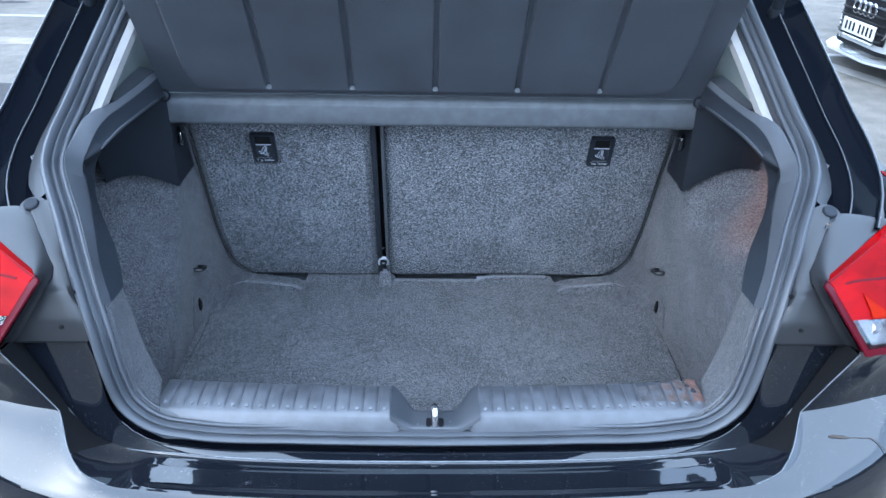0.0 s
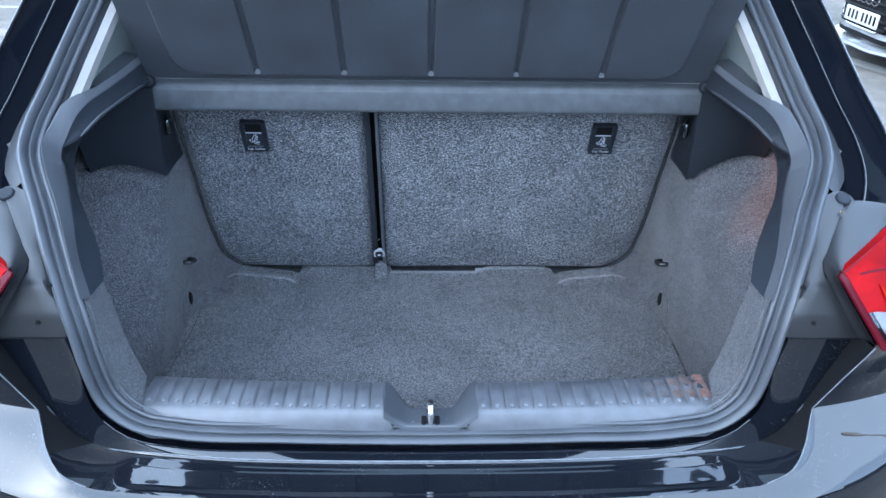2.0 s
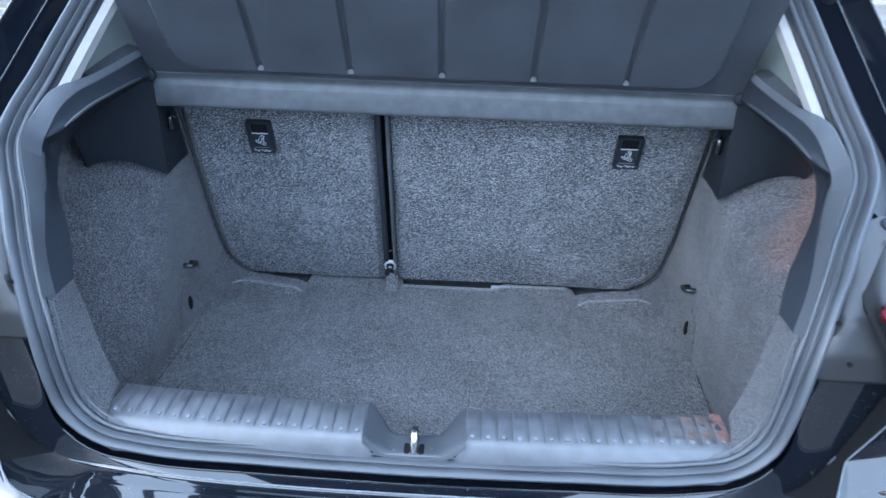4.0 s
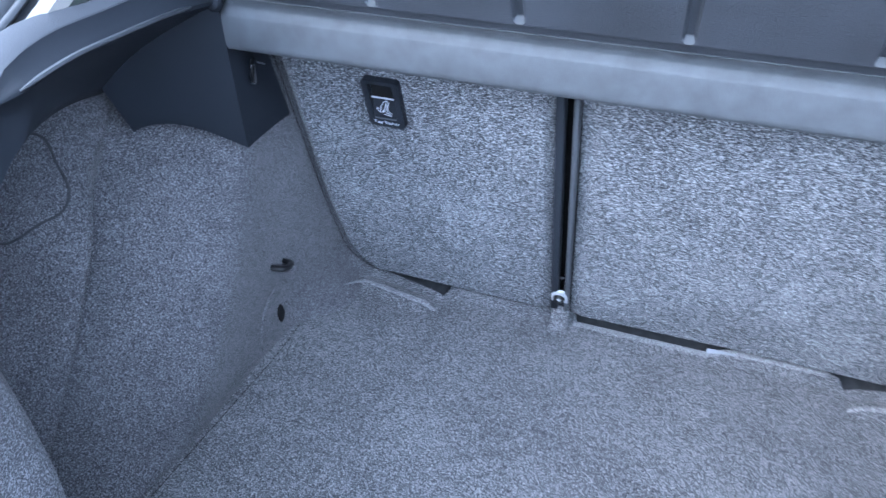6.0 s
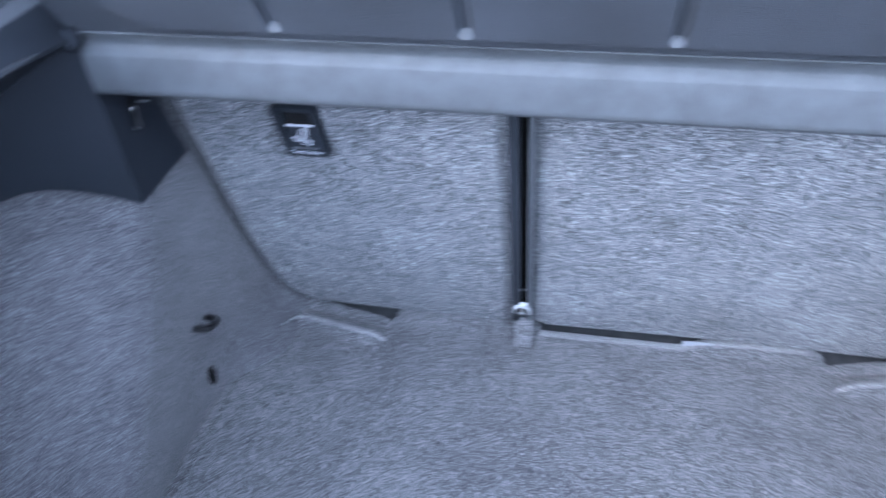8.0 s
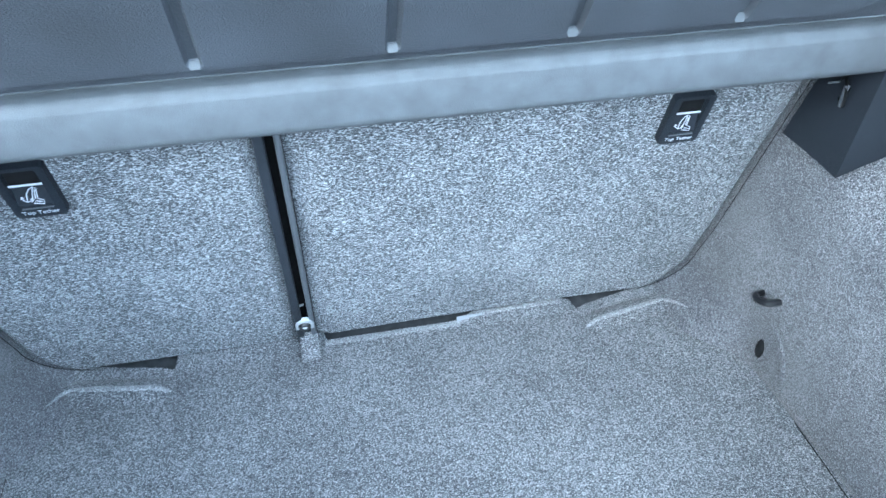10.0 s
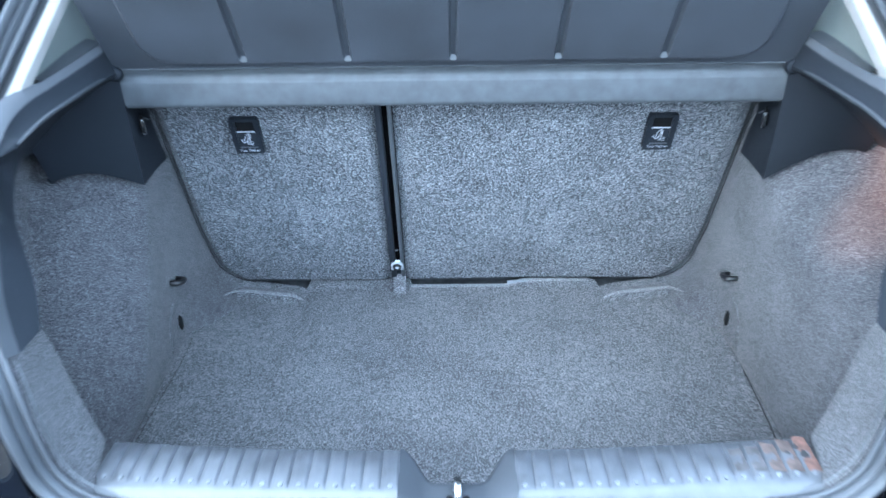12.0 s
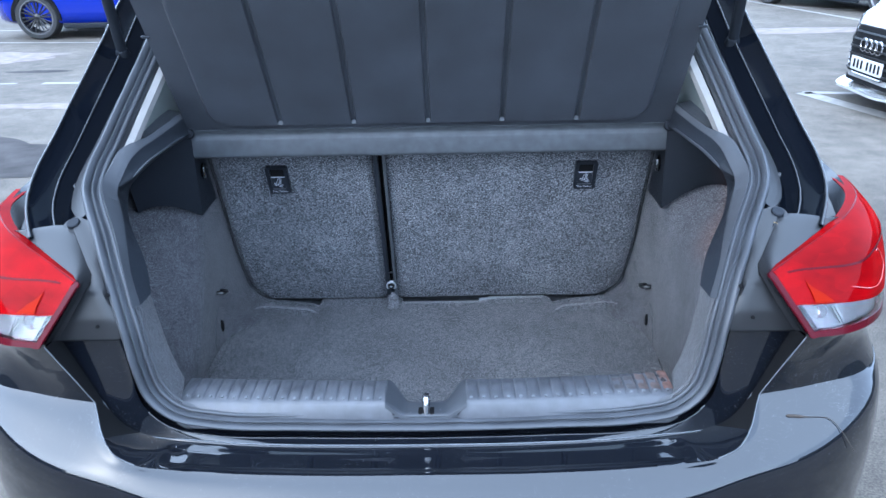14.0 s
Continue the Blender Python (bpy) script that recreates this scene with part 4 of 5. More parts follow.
for side in (1, -1):
    rows = []
    for z in np.concatenate([np.linspace(.462, .56, 14), np.linspace(.57, 1.02, 40)]):
        row = []
        for y in np.linspace(1.035, 1.80, 130):
            yy = max(min(y, seat_y(z) + .055), rear_y(z) + .075)
            x = wall_x(side, yy, z)
            if z > .92:
                x = min(x, .585 + .9 * max(0, yy - 1.17))
            row.append(Vector((side * x, yy, z)))
        rows.append(row)
    lining = part("side_lining", sheet(rows, thick=-.006), M_WALLFELT)
    left_lining = lining
    tagged(lining, "grey felt-carpeted side wall of the boot over the wheel arch", "boot lining", "boot side linings")
    # rear-facing flange beside the opening
    inner = spline([(.459, 1.050, .878), (.465, 1.066, .856), (.464, 1.074, .815), (.458, 1.074, .768), (.446, 1.068, .728), (.432, 1.058, .704)], 24)
    outer = [ring_point(int(k), .042 * flat(int(k)), -.010) for k in np.linspace(station(.872), KLOW, 24)]
    rows = []
    for j in range(24):
        a, b = Vector(outer[j]), Vector(inner[j])
        row = [a.lerp(b, c) + Vector((0, -.004 * math.sin(math.pi * c), 0)) for c in np.linspace(0, 1, 6)]
        row += [b + Vector((.006, .008, 0)), b + Vector((.050, .030, 0)), Vector((wall_x(side, 1.14, b.z) + .002, 1.14, b.z))]
        rows.append([Vector((p.x * side, p.y, p.z)) for p in row])
    part("flange", sheet(rows, thick=.004), M_WALLFELT, lining)
    # tie-down hook and screw hole
    hx = wall_x(side, 1.565, .617)
    hk = [(hx + .012, 1.546, .627), (hx - .008, 1.546, .626), (hx - .016, 1.549, .625), (hx - .020, 1.557, .622), (hx - .019, 1.570, .618), (hx - .014, 1.577, .616), (hx - .004, 1.580, .615), (hx + .012, 1.581, .615)]
    hook = part("tie_hook", tube([(x * side, y, z) for x, y, z in spline(hk, 24)], .005, 8), M_DARKSTEEL)
    tagged(hook, "small black steel tie-down hook on the boot wall", "hook", "boot tie-down hooks")
    ox = wall_x(side, 1.552, .531)
    # no real opening: a black button paints the dark of the screw hole
    hole = part("hole", lathe([(.0, .0045), (.006, .0040), (.0095, .0025), (.0115, .0), (.0095, -.0025), (.0, -.0045)], (side * (ox - .001), 1.552, .531), (-side, 0, .05), 20), M_VOID, lining)
    for v in hole.data.vertices:
        v.co.z = .531 + (v.co.z - .531) * 1.5
        v.co.y = 1.552 + (v.co.y - 1.552) * .75
    # pressed channel below the hole
    part("pressed_rib", tube([(side * (wall_x(side, y, z) + .003), y, z) for y, z in spline([(1.552, .583, 0), (1.536, .580, 0), (1.519, .572, 0), (1.505, .554, 0), (1.496, .528, 0), (1.490, .490, 0)], 16)[:, :2]], [.003, .0045] + [.006] * 9 + [.0055, .005, .0045, .004, .003], 10), M_WALLFELT, lining, "pressed rib in the felt")

# painted highlights along the crests of the ramps before the seat corners, running up onto the side linings
for side in (1, -1):
    crest_run = [(side * ax, 1.702 + .18 * (ax - .33), floor_z(ax, 1.702 + .18 * (ax - .33)) + .0105) for ax in np.linspace(.324, .458, 12)]
    crest_run += [(side * (wall_x(side, y, z) - .0035), y, z) for y, z in ((1.726, .490), (1.714, .496), (1.700, .501), (1.684, .506))]
    part("crease_sheen", tube([tuple(p) for p in spline(crest_run, 24)], [.0015, .0048, .0052] + [.0048] * 11 + list(np.linspace(.0046, .0008, 10)), 8), M_FELTSHEEN, floor_ob, "pale line painting the highlight on the felt crease")

# flap seam in the left wall
pts = []
for y, z in spline([(1.325, 0.925), (1.345, 0.905), (1.349, 0.874), (1.347, 0.842), (1.328, 0.824), (1.292, 0.820), (1.250, 0.822), (1.233, 0.841), (1.228, 0.864)], 40)[:, :2]:
    pts.append((-(wall_x(-1, y, z) - .0010), y, z))
part("flap_seam", tube(pts, .0017, 6), M_SLOT, left_lining, "dark seam of a flap in the carpet")

# ---- boot: plastic side trims ----
for side in (1, -1):
    def S(x, y, z):
        return Vector((side * x, y, z))
    trim = thing("side_trim", (side * .58, 1.4, .83), "dark plastic side trim and shelf support in the boot", "boot trim", "boot side trims")
    # ledge below the quarter window: upper edge and lower bead, from the opening forwards
    LEDGE = [(1.228, (.5405, 1.046), (.531, 1.026)), (1.250, (.539, 1.055), (.526, 1.033)), (1.275, (.536, 1.0615), (.521, 1.039)), (1.34, (.526, 1.068), (.512, 1.045)), (1.41, (.519, 1.073), (.506, 1.047)), (1.47, (.516, 1.077), (.508, 1.042)), (1.52, (.518, 1.078), (.512, 1.036))]
    ST = [tuple(v) for v in spline([(y, *up, *lo) for y, up, lo in LEDGE], 30)]
    # one smooth cover: from the edge trim and the bead down to an arched edge over the carpet
    kk = [int(round(v)) for v in np.linspace(station(.880), station(1.030), 22)]
    crown = [ring_point(k, .046 * flat(k) + chamfer_width(k), -.021) for k in kk] + [Vector((v[3] + .004, v[0] + .003, v[4] - .005)) for v in ST[1:26]]
    arch = spline([(.457, 1.049, .880), (.466, 1.072, .898), (.478, 1.096, .914), (.500, 1.130, .936), (.524, 1.167, .954), (.539, 1.197, .964), (.555, 1.235, .972), (.573, 1.277, .972), (.593, 1.318, .965), (.620, 1.376, .950), (.640, 1.418, .937), (.655, 1.46, .925)], len(crown))
    rows = []
    for a, b in zip(crown, arch):
        b = Vector(b)
        belly = Vector((.010, .012, .0)) * smooth01(.95, 1.03, a.z)
        row = [a.lerp(b, c) + belly * math.sin(math.pi * c) for c in np.linspace(0, 1, 10)]
        row += [b + Vector((.006, .003, -.003)), b + Vector((.016, .010, .0)), b + Vector((.06, .04, .01))]
        rows.append([Vector((p.x * side, p.y, p.z)) for p in row])
    part("pillar_cover", sheet(rows), M_COVER, trim, "smooth dark grey pillar cover")
    # ledge face between its pale upper edge and the bead; it and the pale edge grow out of the edge trim
    near_k = [int(round(v)) for v in np.linspace(station(1.008), station(1.028), 4)]
    start = [ring_point(k, .046 * flat(k) + chamfer_width(k), -.020, side) for k in near_k]
    rows = [[start[-1] + Vector((side * .0008 * i, .0005 * i, -.0012 * i)) for i in range(7)]]
    for y, ux, uz, lx, lz in ST:
        rows.append([S(ux, y, uz), S(ux - .001, y - .001, uz - .003), S((ux + lx) / 2 + .003, y, (uz + lz) / 2), S(lx + .003, y, lz + .005), S(lx, y, lz + .001), S(lx + .001, y, lz - .003), S(lx + .006, y + .002, lz - .006)])
    part("ledge", sheet(rows), M_COVER, trim, "sloping ledge below the quarter window")
    rows = []
    for k, q in zip(near_k, start):
        far = [ring_point(k, i, n, side) for i, n in ((.046 * flat(k), .0035), (.0435 * flat(k), .001), (.042 * flat(k), -.010), (.036, -.022))]
        rows.append([q, q.lerp(far[0], .12)] + far)
    for y, ux, uz, lx, lz in ST:
        w = .010 + .012 * (1 - smooth01(1.235, 1.33, y))
        rows.append([S(ux - .0005, y - .001, uz - .001), S(ux + .002, y, uz + .002), S(ux + w * .8, y + .004, uz + .003 + w * .5), S(ux + w, y + .005, uz + .003 + w * .5), S(ux + w + .004, y + .006, uz - .004), S(ux + w + .02 + .06 * smooth01(1.25, 1.4, y), y + .03, uz - .006)])
    part("ledge_edge", sheet(rows), M_EDGE, trim, "pale upper edge of the ledge")
    part("ledge_bead", tube([S(v[3] - .0005, v[0], v[4] + .001) for v in ST[:22]], [.0012, .002] + [.0026] * 18 + [.0018, .001], 6), M_RUBBER, trim)
    part("window_shelf", sheet([[S(v[1] + d, v[0] + .3 * d, v[2] - .004 + .16 * d) for d in (.016, .03, .05, .09)] for v in ST[12:]]), M_TRIM, trim, "grey shelf below the quarter window")
    # shelf support: rear-facing face with an arched lower edge, and the face beside the seat
    T, Q = (.527, 1.527, .836), (.638, 1.449, .874 if side < 0 else .915)
    bot = [tuple(np.array(Q) * (1 - c) + np.array(T) * c + np.array((0, -.004, .022)) * math.sin(math.pi * c ** .85)) for c in np.linspace(0, 1, 14)]
    top = [tuple(np.array((.615, 1.365, 1.02)) * (1 - c) + np.array((.510, 1.488, 1.045)) * c) for c in np.linspace(0, 1, 14)]
    rows = []
    for j in range(14):
        a, b = np.array(bot[j]), np.array(top[j])
        rows.append([S(*(a * (1 - c) + b * c)) for c in np.linspace(0, 1, 8)])
    sx, sy = .525, seat_y(.85) + .004
    for c in np.linspace(.1, 1, 7):
        a = np.array(T) * (1 - c) + np.array((sx, sy, .842)) * c + np.array((0, 0, .006)) * c * (1 - c)
        b = np.array((.510, 1.488, 1.045)) * (1 - c) + np.array((.526, seat_y(1.04), 1.045)) * c
        rows.append([S(*(a * (1 - q) + b * q)) for q in np.linspace(0, 1, 8)])
    # returns at the lower edge give it thickness
    rows = [[r[0] + Vector((side * .012, .008, .004))] + r for r in rows]
    part("shelf_support", sheet(rows), M_PLASTIC, trim, "black plastic shelf support with an arched edge")
    # steel pin in its recess
    pc = Vector((side * .512, 1.540, .937))
    part("pin_recess", lathe([(.0, -.004), (.013, -.003), (.016, .002), (.019, .0)], pc + Vector((side * .006, .010, 0)), (-side, .55, -.1), 20), M_VOID, trim)
    part("pin", box((pc.x - .003, pc.y - .003, pc.z - .014), (pc.x + .003, pc.y + .003, pc.z + .012), .0015), M_STEEL, trim, "small bright steel pin")
    bar = part("pin_bar", box((pc.x - .0015 + side * .004, pc.y + .018, pc.z + .007), (pc.x + .0015 + side * .004, pc.y + .034, pc.z + .0095), .0008), M_BEADGLINT, trim)
    for v in bar.data.vertices:
        v.co.z -= .5 * (v.co.y - pc.y - .018)
    # pale pillar cloth beside the quarter window
    rows = []
    for k in range(station(1.07), NR - 20):
        rows.append([ring_point(k, .042, -.008, side), ring_point(k, .052, -.012, side), ring_point(k, .054, -.022, side)])
    part("pillar_cloth", sheet(rows, thick=.003), M_PALE, trim, "pale grey cloth pillar cover")
    rows = []
    for k in range(station(1.075), NR - 26):
        p = ring_point(k, .050, -.024)
        rows.append([S(p.x + d, p.y + e, p.z + h) for d, e, h in ((.006, .0, 0), (.012, .03, 0), (.02, .12, -.01), (.03, .30, -.03), (.04, .5, -.05))])
    part("pillar_inner_trim", sheet(rows), M_PILLARTRIM, trim, "grey-green plastic inside the rear pillar")

# unseen warm lamp on the left, added to throw an orange patch on the right wall
lamp_pos = Vector((-.606, 1.14, .80))
added_glow_lamp = part("added_glow_lamp", box((-.616, 1.125, .785), (-.606, 1.155, .815), .003), M_LAMPGLOW)
tagged(added_glow_lamp, "unseen warm lamp added for the orange glow on the right wall", "lamp")
spot = bpy.data.lights.new("added_glow_spot", "SPOT")
spot.energy, spot.color, spot.spot_size, spot.spot_blend, spot.shadow_soft_size = 22.0, (1.0, 0.34, 0.12), radians(11.5), 1.0, 0.012
spot_ob = new("added_glow_spot", spot)
spot_ob.matrix_world = look(lamp_pos + Vector((.014, .0, 0)), (.622, 1.345, .900))

# ---- rear seat backrests ----
SLOPE = Vector((0, -.36, 1)).normalized()
SEATN = Vector((0, -1, -.36)).normalized()


def seat_pt(x, z, n=0.0):
    p = Vector((x, seat_y(z), z)) + SEATN * n
    return p


def backrest(x0, x1, side_edge, label):
    """A padded board: outline follows the wheel arch on one side and the split on the other."""
    rows = []
    zs = np.concatenate([np.linspace(.487, .55, 10), np.linspace(.562, 1.12, 30)])
    for z in zs:
        edge = seat_edge(z)
        lo, hi = (-edge, x1) if side_edge < 0 else (x0, edge)
        n = 26
        row = []
        for j in range(n):
            c = j / (n - 1)
            x = lo + (hi - lo) * c
            d = min(x - lo, hi - x, (z - .487) * 1.0)
            round_off = -.012 * (1 - smooth01(0, .014, d))
            puff = .002 * math.sin(x * 9) * math.sin(z * 11)
            row.append(seat_pt(x, z, round_off + puff))
        rows.append(row)
    ob = part("backrest", sheet(rows, thick=-.06), M_SEAT, None)
    tagged(ob, label, "seat backrest", "rear seat backrests")
    ob.name = "rear_seat_backrest"
    return ob


left_back = backrest(-.53, -.134, -1, "narrow rear backrest covered in grey heathered carpet, upright")
right_back = backrest(-.1045, .53, 1, "wide rear backrest covered in grey heathered carpet, upright")
for ob, x, half in ((left_back, -.1282, .0056), (right_back, -.1085, .0035)):
    e = part("edge_strip", box((-half, -.01, 0), (half, .01, .60), .002), M_TRIM if x > -.12 else M_COVER, ob)
    for v in e.data.vertices:
        q = v.co.copy()
        v.co = seat_pt(x + q.x, .50 + q.z * .94, .001) - SEATN * (q.y * .8)
# thin black tubes paint the shade where backrest and lining meet
for ob, sg in ((left_back, -1), (right_back, 1)):
    run = [seat_pt(sg * (seat_edge(z) + .003), z, -.003) for z in np.linspace(1.0, .60, 10)] + [seat_pt(sg * (seat_edge(z) + .002), z, -.003) for z in np.linspace(.58, .489, 14)]
    part("edge_shade_line", tube(run, .0006, 6), M_VOID, ob, "black line painting the shade along the edge of the backrest")
# black sheet behind the split, for the shade between the backrests
gapback = part("split_shade", sheet([[seat_pt(x, z, -.045) for x in (-.15, -.10)] for z in np.linspace(.45, 1.1, 6)], thick=.004), M_VOID)
tagged(gapback, "matt black sheet painting the shade between the two backrests", "gap", kind="structure")

# seat hinge bolt
hinge = thing("seat_hinge", (-.124, 1.75, .50), "steel seat hinge bracket with a round bolt", "hinge")
bc = seat_pt(-.1195, .553, .010)
outl = [(-.0135, -.014), (.0135, -.014), (.014, .002), (.011, .010), (.005, .0145), (-.005, .0145), (-.011, .010), (-.014, .002)]
rightv, upv = Vector((1, 0, 0)), SLOPE
part("bracket", slab([bc + rightv * a + upv * b for a, b in outl], SEATN, .006, .0015), M_ZINC, hinge)
part("bolt_socket", lathe([(.0, .002), (.0042, .0025), (.0048, .0050), (.0085, .0050), (.0098, .001)], bc + SEATN * .001, SEATN, 24), M_DARKSTEEL, hinge)
part("bolt_core", lathe([(.0, .006), (.0035, .0055), (.004, .002)], bc, SEATN, 18), M_ZINC, hinge)
part("foot", slab([seat_pt(-.1195 + a, z, .004) for a, z in ((-.012, .510), (.012, .510), (.012, .545), (-.012, .545))], SEATN, .008, .002), M_PLASTIC, hinge)
part("rivet", slab([seat_pt(-.120 + a, z, -.004) for a, z in ((-.006, .582), (.004, .584), (.004, .588), (-.006, .586))], SEATN, .002), M_STEEL, hinge)

# ---- top tether pockets ----


def flat_text(body, size, origin, xdir, ydir, mat, parent):
    cu = bpy.data.curves.new("lettering", "FONT")
    cu.body, cu.size, cu.align_x, cu.extrude = body, size, "CENTER", .0002
    tmp = bpy.data.objects.new("lettering_tmp", cu)
    scene.collection.objects.link(tmp)
    me = bpy.data.meshes.new_from_object(tmp.evaluated_get(bpy.context.evaluated_depsgraph_get()))
    bpy.data.objects.remove(tmp)
    bm = bmesh.new()
    bm.from_mesh(me)
    bpy.data.meshes.remove(me)
    xd, yd = Vector(xdir).normalized(), Vector(ydir).normalized()
    zd = xd.cross(yd)
    for v in bm.verts:
        v.co = Vector(origin) + xd * v.co.x + yd * v.co.y + zd * v.co.z
    return part("lettering", bm, mat, parent)


def tether(cx):
    c = seat_pt(cx, .895, .007)
    th = thing("tether_pocket", c, "black plastic child-seat anchor pocket with white print", "anchor pocket", "top tether pockets")

    def at(a, b, n=0.0):
        return c + rightv * a * .86 + upv * (b * .86) + SEATN * n
    w, h = .060, .090
    out = [at(a, b, .003) for a, b in rounded(w, h, .006)]
    inn = [at(a, b, .003) for a, b in rounded(.040, .062, .003)]
    inn = [p + upv * .007 for p in inn]
    back = [p - SEATN * .0075 for p in inn]
    side_o = [p - SEATN * .016 for p in out]
    part("surround", sheet([side_o, out, inn, back], closed_u=True), M_PLASTIC, th, angle=25)
    part("recess", slab([p for p in back], SEATN, .002), M_VOID, th)
    # swivelling cover: flap in the lower half with its bright bar
    part("flap", sheet([[at(-.0195 + .039 * i / 8, -.022 + .029 * j / 6, .001 - .008 * (j / 6)) for i in range(9)] for j in range(7)], thick=.002), M_PLASTIC, th)
    part("bar", tube([at(-.020, .009, -.002), at(.020, .009, -.002)], .0012, 8), M_WHITEINK, th, "bright metal anchor bar")
    rl = part("rim_line", box((0, 0, 0), (1, 1, 1)), M_TRIM, th)
    for v in rl.data.vertices:
        v.co = at(-.018 + .036 * v.co.x, -.0275 + .002 * v.co.y, .0035 + .001 * v.co.z)
    # seat and anchor symbol in plain strokes
    strokes = [[(-.001, -.0115), (.009, -.0134), (.0095, -.0086), (.0042, -.0067), (.0062, .0054), (.0034, .0073), (-.002, -.010)], [(.0012, -.0090), (.0076, -.0104)], [(.0022, -.006), (.0044, .004)], [(.0034, .0073), (-.001, .005), (-.0045, .0), (-.006, -.006)], [(-.0052, -.001), (-.0065, -.0090)], [(-.0105, -.0035), (-.0098, -.0072), (-.0065, -.0095), (-.003, -.0088), (-.0012, -.0058)], [(-.0118, -.0058), (-.0105, -.0035), (-.0085, -.0050)], [(-.0030, -.0068), (-.0012, -.0058), (.0, -.0082)]]
    strokes = [[(a * 1.15, b * 1.15 - .0045) for a, b in st] for st in strokes]
    sym = join(*[tube([at(a, b, .0045 - .008 * ((b + .022) / .029)) for a, b in st], .0006, 5) for st in strokes])
    part("symbol", sym, M_WHITEINK, th, "white seat and anchor symbol")
    flat_text("Top Tether", .0078, at(0, -.0385, .0034), rightv, upv, M_WHITEINK, th)
    return th


tether(-.363)
tether(.365)

# ---- sill trim, notch and striker ----
for side in (1, -1):
    sill = thing("sill_trim", (side * .24, 1.0, .66), "ribbed grey-black plastic sill trim, scuffed" if side < 0 else "ribbed grey-black plastic sill trim, scuffed, with warm light painted on its end", "sill trim", "boot sill trims")
    rows = []
    n = 272
    for j in range(n + 1):
        c = j / n
        x = .066 + (.417 - .066) * c
        bend = .022 * (x / .417) ** 2
        q = (j % 16) / 16
        rib = .0028 * smooth01(0, .16, q) * (1 - smooth01(.62, 1.0, q) * .55)
        zt = .7150 - .004 * (x / .417) ** 2
        rows.append([(side * x, .954 + bend * .2, .672), (side * x, .9565 + bend * .5, .692), (side * x, .962 + bend * .9, .708), (side * x, .966 + bend, zt - .001), (side * x, .970 + bend, zt + .000), (side * x, .976 + bend, zt + rib), (side * x, 1.000 + bend, zt + rib + .001), (side * x, 1.026 + bend, zt + rib - .001), (side * x, 1.032 + bend, zt - .004), (side * x, 1.034 + bend, zt - .03), (side * x, 1.036 + bend, .465)])
    right_sill = sill if side > 0 else right_sill
    rows.append([(side * .420, p[1], min(p[2], .672)) for p in rows[-1]])
    # the front face reaches in below the notch in a curve
    rows.insert(0, [(side * (.066 - d), p[1], p[2]) for p, d in zip(rows[0], (.017, .012, .005, .001, 0, 0, 0, 0, 0, 0, 0))])
    part("tread", sheet([[Vector(p) for p in r] for r in rows]), M_SILL, sill, "ribbed tread strip", angle=50)
    for q in range(17):
        x = .066 + .02065 * (q + .45)
        b2 = .022 * (x / .417) ** 2
        part("stud", lathe([(.0, .0016), (.0026, .0013), (.0036, -.002)], (side * x, .9735 + b2, .7168 - .004 * (x / .417) ** 2), (0, -.3, 1), 8), M_BEADGLINT, sill)
# warm light painted as brown marks, strongest on the last rib of the tread
for q, m_ in ((16, M_WARMRIB), (15, M_WARMDULL), (14, M_WARMDULL), (13, M_WARMFAINT), (12, M_WARMFAINT)):
    x0, x1 = .066 + .02065 * (q + .17), .066 + .02065 * (q + .93)
    y0, y1 = .974 + .002 * (16 - q), 1.027 - .003 * (16 - q)
    rows = [[Vector((x0 + (x1 - x0) * i / 3 + .0006 * math.sin(9 * j + q), y0 + (y1 - y0) * j / 6 + .022 * (x0 / .417) ** 2 + .0015 * math.sin(5 * i + q), .7150 - .004 * (x0 / .417) ** 2 + .0041 - (.0007, .0006, .0009, .0012)[i])) for i in range(4)] for j in range(7)]
    part("warm_glow_mark", sheet(rows), m_, right_sill, "brown patch painting warm light on the rib")
for x0, y0, r0 in ((.405, .999, .0042), (.399, 1.012, .0030), (.386, 1.002, .0026)):
    bend = .022 * (x0 / .417) ** 2
    part("dark_spot", sheet([[Vector((x0 + r0 * f * (1 + .3 * math.sin(3 * t + 40 * x0)) * math.cos(t), y0 + bend + 1.6 * r0 * f * math.sin(t), .7153)) for t in np.linspace(0, 6.283, 15)] for f in (.05, .5, 1)]), M_SLOT, right_sill, "dark smear")
rows = []
for x in np.linspace(-.067, .067, 41):
    ax = abs(x)
    rise = .0245 * smooth01(.030, .085, ax) / smooth01(.030, .085, .067)
    deep = 1.002 + .033 * smooth01(.026, .060, ax)
    rows.append([Vector((x, .9575, .684 + rise)), Vector((x, .959, .6905 + rise)), Vector((x, .963, .6925 + rise))] + [Vector((x, .963 + (deep - .963) * c, .6925 + rise - .0015 * c)) for c in np.linspace(.15, .9, 6)] + [Vector((x, deep, .689 + rise)), Vector((x, deep + .003, .680 + rise)), Vector((x, deep + .005, .62))])
well = part("striker_well", sheet(rows), M_RUBBER, None, "")
tagged(well, "smooth grey plastic hollow round the boot striker", "trim", kind="structure")
for x, y, r0 in ((-.0262, .9672, .0007), (-.0250, .9690, .0005), (.0232, .9735, .0008)):
    part("pale_speck", lathe([(.0, .0006), (r0, .0004), (r0 * 1.3, -.0004)], (x, y, .6925), (0, 0, 1), 8), M_BEADGLINT, well)
striker = thing("boot_striker", (0, .968, .675), "steel boot lock striker loop in a dark slot", "striker")
